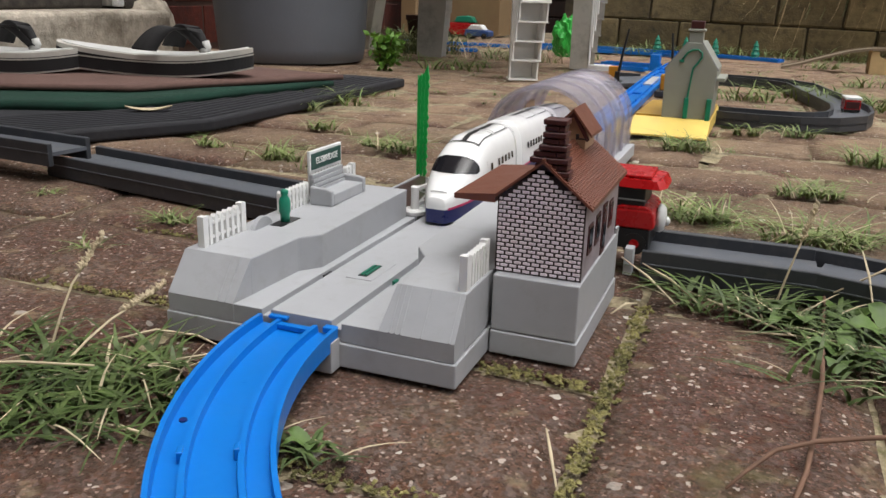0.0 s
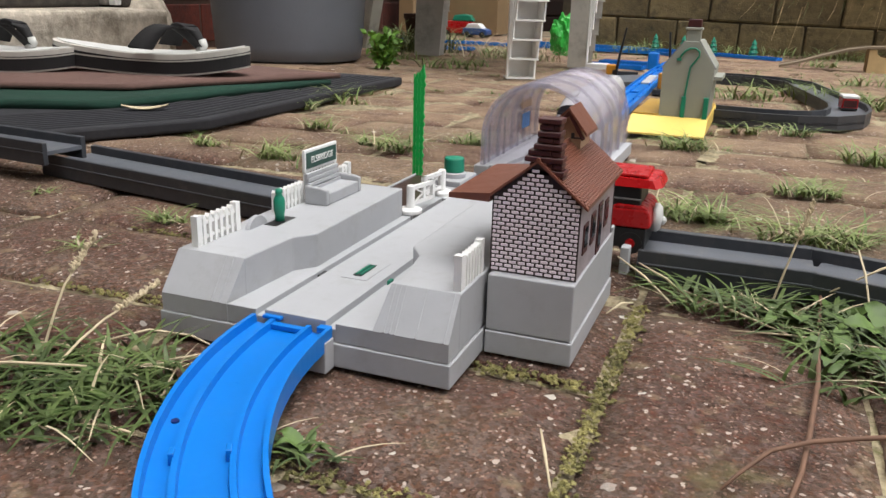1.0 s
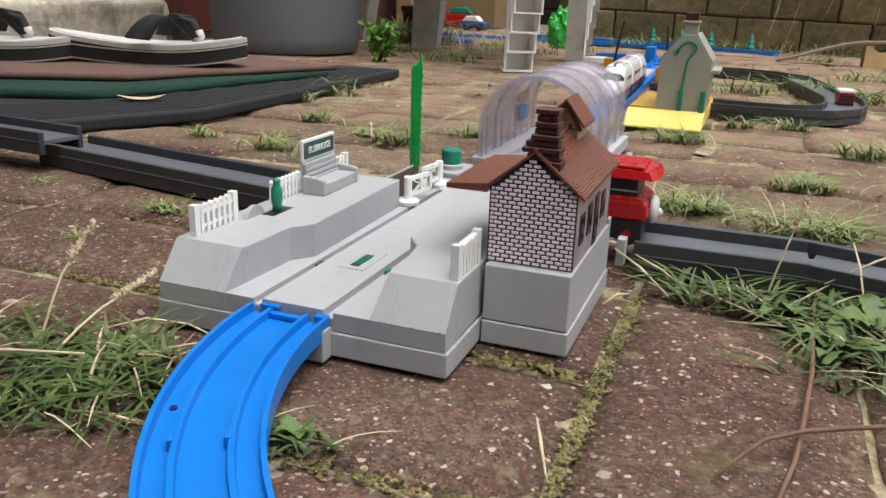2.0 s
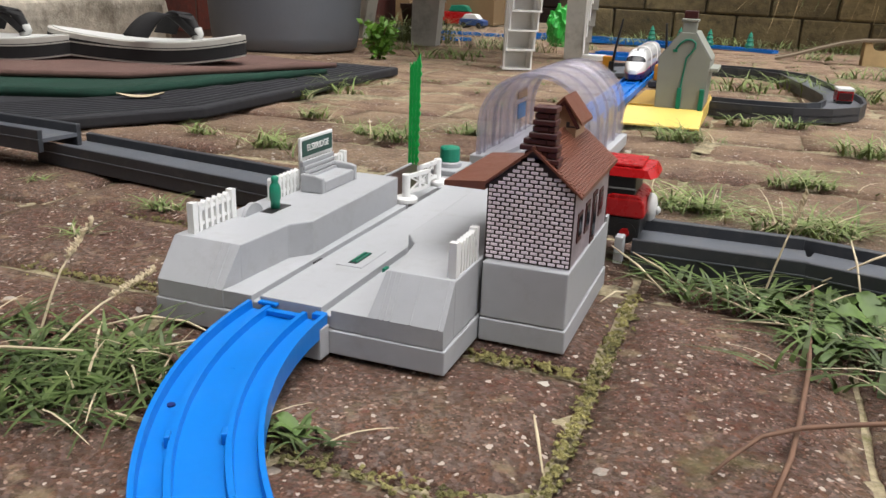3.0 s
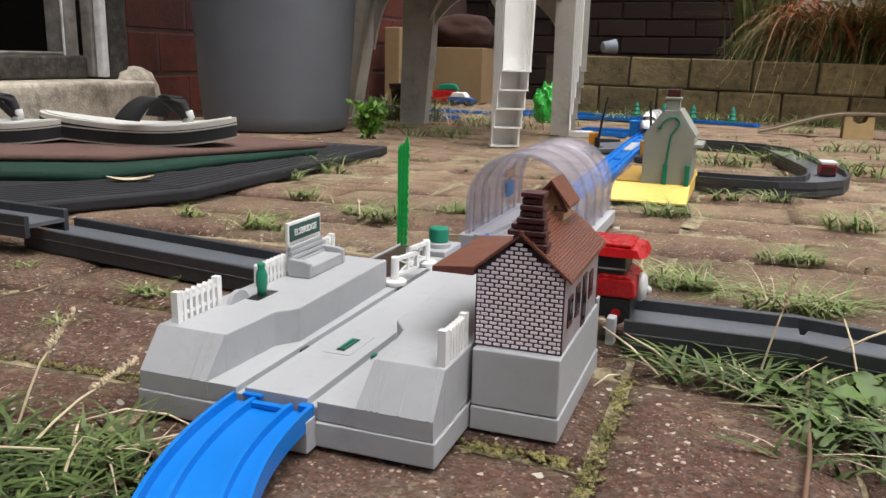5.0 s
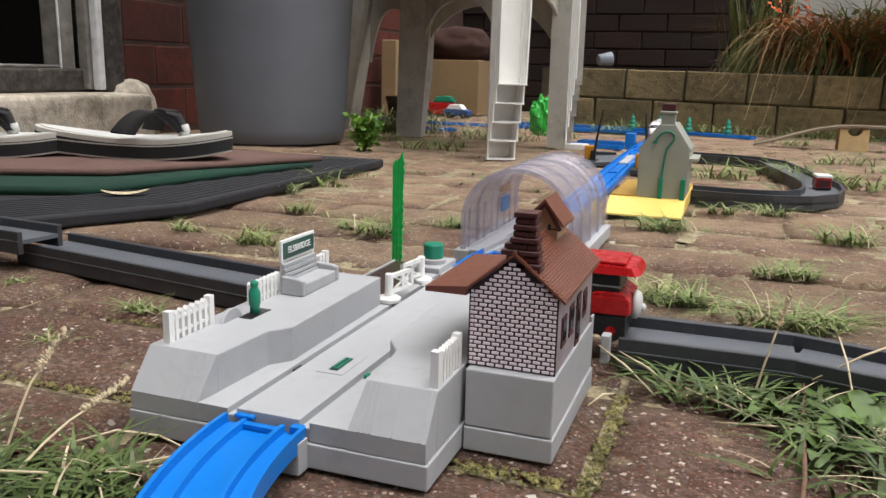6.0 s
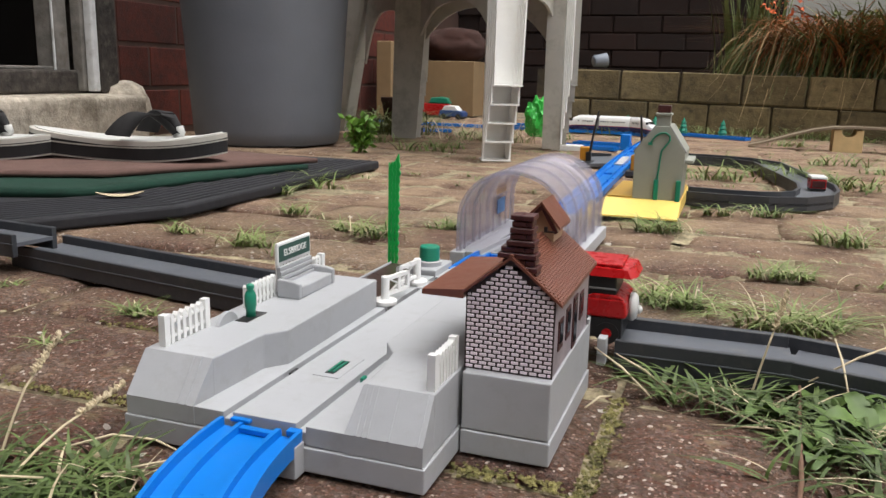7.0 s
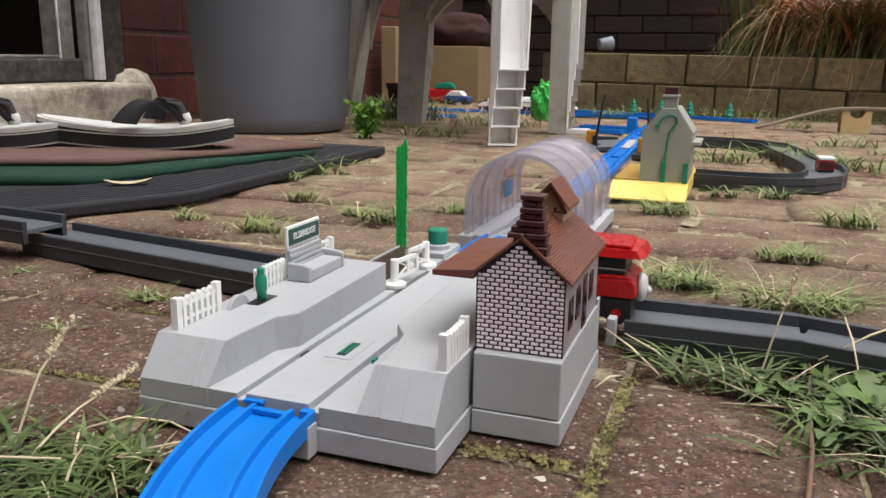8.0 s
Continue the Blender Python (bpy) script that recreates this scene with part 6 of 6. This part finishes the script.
    solid("dead_leaf", own, M_DRY, "curled yellowed dead leaf on the rubber slab", "leaf", pose(-0.535, 0.455, 0.0132, 0, 0, 40), smooth=True)
    # moss cushions along the near joints
    rng = random.Random(8)
    for x0, y0, x1, y1, n in ((0.056, 0.13, 0.056, -0.06, 46), (0.0, 0.031, 0.05, 0.030, 16), (-0.06, -0.069, 0.05, -0.070, 20), (-0.27, 0.13, -0.15, 0.135, 16), (-0.25, 0.03, -0.16, 0.035, 14)):
        own = bmesh.new()
        for i in range(n * 9):
            u = rng.random()
            r = rng.uniform(0.0003, 0.0009)
            lathe([(r, 0.0), (r * 1.05, r * 0.35), (r * 0.75, r * 0.8), (r * 0.25, r)], 6, bm=own, m=Matrix.Translation((x0 + (x1 - x0) * u + rng.gauss(0, 0.0022), y0 + (y1 - y0) * u + rng.gauss(0, 0.0030), -0.0028)))
        for p in own.verts:
            p.co += Vector((rng.uniform(-1, 1), rng.uniform(-1, 1), 0.6 * rng.uniform(-1, 1))) * 0.0008
        solid("moss", own, M_MOSS, "yellow-green moss cushions in the paver joint", "moss", kind="stuff")


# ---- build: setting ----
ground_sheet()
house_wall()
block_wall("wall_north", "low garden wall of weathered tan concrete blocks", -0.575, 2.6, 2.58, -0.014, 2, 0.195, 0.101, M_GWALL, M_WALLJOINT, 0.75)
block_wall("wall_back", "dark brick wall beyond the flower bed, shade in its colour", -1.25, 0.25, 3.7, -0.03, 16, 0.22, 0.078, M_SHADEBRICK, M_SHADEBRICK)
solid("flower_bed", box(-0.56, 2.6, 2.69, 3.69, -0.03, 0.15, 0.01), M_SOIL, "raised bed of dark soil behind the garden wall", "soil bed", kind="structure")

# ---- build: things ----
station()
station_house()
bench()
name_board()
figure_lever()
fence("platform_fence", -0.1305, 0.0185, 0.0480, 0.0358, 0.0140, (0, 7), 8, "white plastic picket fence on the platform edge")
fence("platform_fence", -0.1305, 0.0830, 0.1090, 0.0358, 0.0125, (), 8, "white plastic picket fence beside the bench")
fence("platform_fence", -0.1305, 0.1560, 0.1640, 0.0358, 0.0125, (2,), 3, "short white plastic picket fence behind the bench")
fence("platform_fence", -0.0030, 0.0160, 0.0405, 0.0358, 0.0145, (0, 7), 8, "white plastic picket fence on the platform ramp")
gate(-0.0925, 0.1745, 0.0190, -12, "white toy crossing gate on a round foot")
gate(-0.0925, 0.2270, 0.0190, 172, "white toy crossing gate on the far side of the track")
lay_track()
tunnel()
engine_shed()
level_crossing()
barrier(-0.152, 1.20, 0.012, "raised black crossing barrier on an orange housing")
barrier(-0.049, 1.09, -0.006, "raised black crossing barrier beside the shed")
road_piece(0.0475, 0.1895, 0.139, 0.1905, 0.0505, 0.0, "dark grey plastic toy road beside the station")
road_piece(0.1385, 0.1906, 0.36, 0.133, 0.0500, -0.0003, "dark grey plastic toy road running past the weeds", lead=-0.0125)
road_piece(-0.140, 0.1900, -0.428, 0.2370, 0.0505, 0.0, "dark grey plastic toy road leading from the crossing")
road_piece(-0.402, 0.2090, -0.72, 0.2380, 0.040, 0.0140, "dark grey plastic toy road tilted on the rubber slab")
LOOP = [(0.02, 0.836), (0.06, 0.828), (0.10, 0.824), (0.14, 0.826), (0.175, 0.840), (0.20, 0.870), (0.210, 0.915), (0.212, 0.97), (0.205, 1.02), (0.19, 1.10), (0.172, 1.19), (0.158, 1.27), (0.12, 1.315), (0.07, 1.335), (0.02, 1.34), (-0.02, 1.34)]
oval_road(LOOP, 0.052, "dark grey plastic toy road laid in a loop")
red_engine()
small_van()
tall_tree()
for px, py in ((-0.235, 2.46), (-0.145, 2.43), (-0.055, 2.40), (0.062, 2.36)):
    pine(px, py)
big_bin()
mats()
flip_flop(pose(-0.700, 0.664, 0.0300, 0, 0, 14), "pale flip-flop with a black strap on the doormat")
flip_flop(pose(-0.925, 0.575, 0.0305, 0, 3, 22), "pale flip-flop lying beside its pair")
chair0 = plastic_chair(pose(-0.472, 1.437, 0.0))
for i in range(1, 5):
    copy_thing(chair0, pose(-0.472 + 0.0050 * i, 1.437 - 0.0030 * i, 0.034 * i))
# These panels carry the same greyed colour, shade included.
for xa, xb, ya, lean in ((0.176, 0.215, 0.050, 0.0), (-0.222, -0.158, 0.146, 0.014)):
    part("leg_panel", raw([(xa, ya, 0.0), (xb, ya, 0.0), (xb, ya + 0.003, 0.0), (xa, ya + 0.003, 0.0), (xa + lean, ya - 0.012, 0.40), (xb + 2.5 * lean, ya - 0.012, 0.40), (xb + 2.5 * lean, ya - 0.009, 0.40), (xa + lean, ya - 0.009, 0.40)], SIX), M_CHAIRSHADE, chair0, "plain weathered outer face of a leg, greyed for shade")
for i in range(5):
    part("leg_edge", box(0.2160 + 0.0036 * i, 0.2184 + 0.0036 * i, 0.046 + 0.001 * i, 0.058, 0.012 + 0.034 * i, 0.41, 0.0006), M_CHAIR, chair0, "pale moulded edge of a stacked leg")
pot = thing("plant_pot", "dark brown plastic plant pot overgrown with weeds", "plant pot", pose(-0.835, 1.95, ground(1.95)))
part("pot", lathe([(0.030, 0.0), (0.044, 0.085), (0.047, 0.085), (0.047, 0.098), (0.042, 0.098), (0.040, 0.080)], 28), M_SACK, pot, smooth=False)
part("soil", lathe([(0.038, 0.078), (0.039, 0.082)], 20), M_SOIL, pot)
solid("cardboard_box", box(-1.13, -0.905, 2.90, 3.15, -0.013, 0.205, 0.003), M_CARD, "plain open cardboard box standing on the ground", "box")
solid("tall_carton", box(-1.195, -1.135, 2.60, 2.75, -0.013, 0.27, 0.004), M_CARD, "tall tan cardboard carton behind the chairs", "carton")
plants()
leafy_weed(0.155, 0.150, 8, 0.027, "broad-leaved green weed among the grass")
leafy_weed(0.174, 0.126, 8, 0.028, "broad-leaved green weed among the grass")
leafy_weed(0.126, 0.134, 7, 0.021, "broad-leaved green weed among the grass")
leafy_weed(0.148, 0.098, 7, 0.020, "broad-leaved green weed among the grass")
leafy_weed(-0.125, -0.066, 6, 0.018, "low green weed in the grass clump")
leafy_weed(-0.030, -0.058, 5, 0.011, "small green weed beside the curved track")
leaf_bush(-0.60, 1.20, 0.0, 0.028, 0.068, 640, M_BRIGHT, "small fresh green seedling plant by the bin", "seedling", 0.016)
for cx, n, kind, lean, tone in ((0.42, 150, M_RUST, (0.9, 2.4), "rusty orange"), (0.62, 190, M_RUST, (0.8, 2.3), "rusty orange"), (0.86, 190, M_RUST, (0.8, 2.2), "rusty orange"), (1.10, 190, M_RUST, (0.7, 2.2), "rusty orange"),
                                (0.40, 170, M_BUSH, (0.9, 2.4), "dull green"), (0.58, 260, M_BUSH, (0.9, 2.4), "dull green"), (0.78, 260, M_BUSH, (0.9, 2.3), "dull green"), (1.0, 260, M_BUSH, (0.8, 2.3), "dull green"), (1.25, 260, M_BUSH, (0.8, 2.3), "dull green")):
    drooping_clump(cx, 2.82, 0.15, n, 0.34, kind, tone + " arching foliage spilling over the garden wall", lean=lean, turn=(2.2, 5.6), width=0.007)
    drooping_clump(cx + 0.05, 2.95, 0.15, n, 0.40, kind, tone + " arching foliage in the flower bed", lean=(0.6, 1.8), width=0.007)
for k, cx in enumerate((0.16, 0.34, 0.52, 0.70, 0.88)):
    arching_blades(cx, cx + 0.24, 2.80, 0.20, 300, 0.22, 0.10, 0.10, M_BUSH, "dull green blades arching over the garden wall", 0.006, 40 + k)
    arching_blades(cx + 0.04, cx + 0.26, 2.80, 0.24, 170, 0.20, 0.10, 0.06, M_RUST, "rusty orange blades arching over the garden wall", 0.007, 50 + k)
    arching_blades(cx + 0.04, cx + 0.26, 2.78, 0.26, 26, 0.34, 0.09, 0.24, M_STEM, "pale dead stems hanging over the garden wall", 0.0042, 60 + k)
for cx in (0.48, 0.72, 0.98, 1.25):
    leaf_bush(cx, 2.90, 0.14, 0.15, 0.24, 700, M_BUSH, "low green shrub behind the garden wall", "shrub", 0.026)
    leaf_bush(cx + 0.1, 2.86, 0.14, 0.14, 0.27, 260, M_RUST, "rusty leaved shrub behind the garden wall", "shrub", 0.024)
drooping_clump(0.12, 3.05, 0.14, 90, 0.5, M_BUSH, "upright green leaves in the flower bed", lean=(0.05, 0.4), width=0.014)
leaf_bush(0.26, 2.92, 0.14, 0.10, 0.34, 260, M_FLOWER, "orange flowers among the leaves of the bed", "flower_bush", 0.022)
leaf_bush(0.75, 3.25, 0.14, 0.30, 0.42, 900, M_BUSH, "green shrub at the back of the bed", "shrub", 0.035)
leaf_bush(1.25, 3.20, 0.14, 0.30, 0.45, 900, M_BUSH, "green shrub at the back of the bed", "shrub", 0.035)
solid("wall_pale", box(0.26, 5.5, 3.72, 3.9, -0.03, 2.4), M_PALEWALL, "pale rendered wall beyond the shrubs", "wall", kind="structure")
# Added, unseen wall behind the camera; it also cuts the low sky light.
solid("wall_south", box(-1.47, 2.2, -2.2, -2.0, -0.03, 2.5), M_HMORTAR, "plain brown wall added out of view to close the patio", "wall", kind="structure")
# Added out of view to shade the door, bin and left ground.
solid("wall_return", box(-1.248, -0.42, -0.75, -0.55, -0.03, 2.5), M_HMORTAR, "plain brown unseen wall added to block the sky", "wall", kind="structure")
tufts("dry_grass", "dark dry weeds behind the chair leg", [(-0.80, 1.80, 1.4), (-0.74, 1.86, 1.2), (-0.86, 1.9, 1.3)], M_BUSH, 70, 0.085, 0.003, 0.035, 9)
tufts("dry_grass", "dry straw under the garden chairs", [(-0.62, 1.72, 1.2), (-0.52, 1.66, 1.0), (-0.58, 1.9, 1.2), (-0.40, 1.75, 1.0)], M_DRY, 26, 0.07, 0.002, 0.05, 10)
solid("toy_platform", box(-0.285, -0.215, 1.525, 1.555, -0.006, 0.008, 0.002), M_WHITE, "flat white toy platform beside the track", "toy platform")
solid("toy_block", box(-0.150, -0.128, 1.655, 1.685, -0.01, 0.028, 0.002), M_BLUE, "small blue plastic block beside the track", "toy block")
ramp_road()
far_toys()
litter()


# ---- pavers ----
def pavers():
    """Pavers of 200 by 100 mm in courses along x, with a block of upright ones; sand and moss in the joints."""
    rng = random.Random(11)
    meshes = []
    for k in range(7):
        nx, ny = 10, 6
        own = bmesh.new()
        top = []
        lx, ly = 0.0975, 0.0478
        for i in range(nx + 1):
            row = []
            for j in range(ny + 1):
                u, v = i / nx * 2 - 1, j / ny * 2 - 1
                edge = max(abs(u), abs(v))
                z = -0.0028 * max(0, (edge - 0.86) / 0.14) ** 1.5 + 0.0011 * noise.noise(Vector((u * 2 + 7 * k, v * 1.4, k)))
                ex = 0.0022 * noise.noise(Vector((v * 4, k * 3.1, 4))) * (abs(u) == 1)
                ey = 0.0022 * noise.noise(Vector((u * 6, k * 2.1, 9))) * (abs(v) == 1)
                row.append(own.verts.new((u * lx + ex, v * ly + ey, z)))
            top.append(row)
        for i in range(nx):
            for j in range(ny):
                own.faces.new((top[i][j], top[i + 1][j], top[i + 1][j + 1], top[i][j + 1]))
        rim = [top[i][0] for i in range(nx)] + [top[nx][j] for j in range(ny)] + [top[nx - i][ny] for i in range(nx)] + [top[0][ny - j] for j in range(ny)]
        low = [own.verts.new((v.co.x, v.co.y, -0.03)) for v in rim]
        for i in range(len(rim)):
            own.faces.new((rim[i - 1], low[i - 1], low[i], rim[i]))
        bmesh.ops.recalc_face_normals(own, faces=own.faces[:])
        me = bpy.data.meshes.new("paver")
        own.to_mesh(me)
        own.free()
        for f in me.polygons:
            f.use_smooth = True
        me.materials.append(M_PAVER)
        meshes.append(me)
    bed = thing("patio", "patio of weathered brown pavers with sandy mossy joints", "pavement", kind="structure")
    far_v, far_f = [], []
    spots = []
    for j in range(-8, 31):
        y = -0.02 + 0.1 * j
        shift = 0.1 if j % 2 else 0.0
        for i in range(-9, 10):
            x = -0.045 + 0.2 * i + shift
            if j in (0, 1):
                x = -0.045 + 0.2 * i
                if 0.06 < x < 0.5:
                    continue
            spots.append((x, y, 0))
    for i in range(4):
        spots.append((0.1065 + 0.1 * i, 0.030, 90))
    for x, y, turn in spots:
        if x < -1.15:
            continue
        k = 1.0 if y < 0.25 else 2.0
        m = pose(x + k * rng.uniform(-0.002, 0.002), y + k * rng.uniform(-0.0015, 0.0015), ground(y) - 0.0012 + k * rng.uniform(-0.0012, 0.0008), k * rng.uniform(-0.5, 0.5), k * rng.uniform(-0.35, 0.35), turn + k * rng.uniform(-0.8, 0.8) + rng.choice((0, 180)))
        if -0.65 < x < 0.65 and -0.35 < y < 1.95:
            p = new("paver", rng.choice(meshes))
            p.parent = bed
            p.matrix_basis = m
        else:
            me = rng.choice(meshes)
            n = len(far_v)
            far_v += [m @ v.co for v in me.vertices]
            far_f += [[n + i for i in f.vertices] for f in me.polygons]
    me = bpy.data.meshes.new("far_pavers")
    me.from_pydata(far_v, [], far_f)
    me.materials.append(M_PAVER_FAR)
    o = new("far_pavers", me)
    o.parent = bed
    o["kind"] = "stuff"


def joint_sand():
    """Crumbly sand and moss that fills the joints near the station."""
    nx, ny, step = 190, 180, 0.004
    vs = []
    for j in range(ny + 1):
        for i in range(nx + 1):
            x, y = -0.36 + step * i, -0.16 + step * j
            p = Vector((x, y, 0))
            vs.append((x, y, -0.0056 + 0.0020 * noise.noise(p * 60) + 0.0016 * noise.noise(p * 170)))
    fs = [(j * (nx + 1) + i, j * (nx + 1) + i + 1, (j + 1) * (nx + 1) + i + 1, (j + 1) * (nx + 1) + i) for j in range(ny) for i in range(nx)]
    me = bpy.data.meshes.new("joint_sand")
    me.from_pydata(vs, [], fs)
    me.materials.append(M_JOINT)
    tagged(new("joint_sand", me), "crumbly pale sand and moss filling the joints", "sand", kind="stuff")
    nx, ny, step = 165, 165, 0.0122
    vs = []
    for j in range(ny + 1):
        for i in range(nx + 1):
            x, y = -1.0 + step * i, 0.562 + step * j
            p = Vector((x, y, 0))
            vs.append((x, y, ground(y) - 0.0048 + 0.0024 * noise.noise(p * 45) + 0.0024 * noise.noise(p * 9)))
    fs = [(j * (nx + 1) + i, j * (nx + 1) + i + 1, (j + 1) * (nx + 1) + i + 1, (j + 1) * (nx + 1) + i) for j in range(ny) for i in range(nx)]
    me = bpy.data.meshes.new("joint_sand")
    me.from_pydata(vs, [], fs)
    me.materials.append(M_JOINT)
    tagged(new("joint_sand", me), "pale sand filling the joints across the patio", "sand", kind="stuff")


joint_sand()
pavers()


# ---- what moves ----
def motions():
    cars = [train_car(True, "white bullet train car with its nose and black windscreen trailing"), train_car(False, "white middle car of the toy bullet train"), train_car(True, "white bullet train car leading the train")]
    for number, car in enumerate(cars):
        walk(car, [(t / 5, car_pose(t / 5, number)) for t in range(41)])


motions()
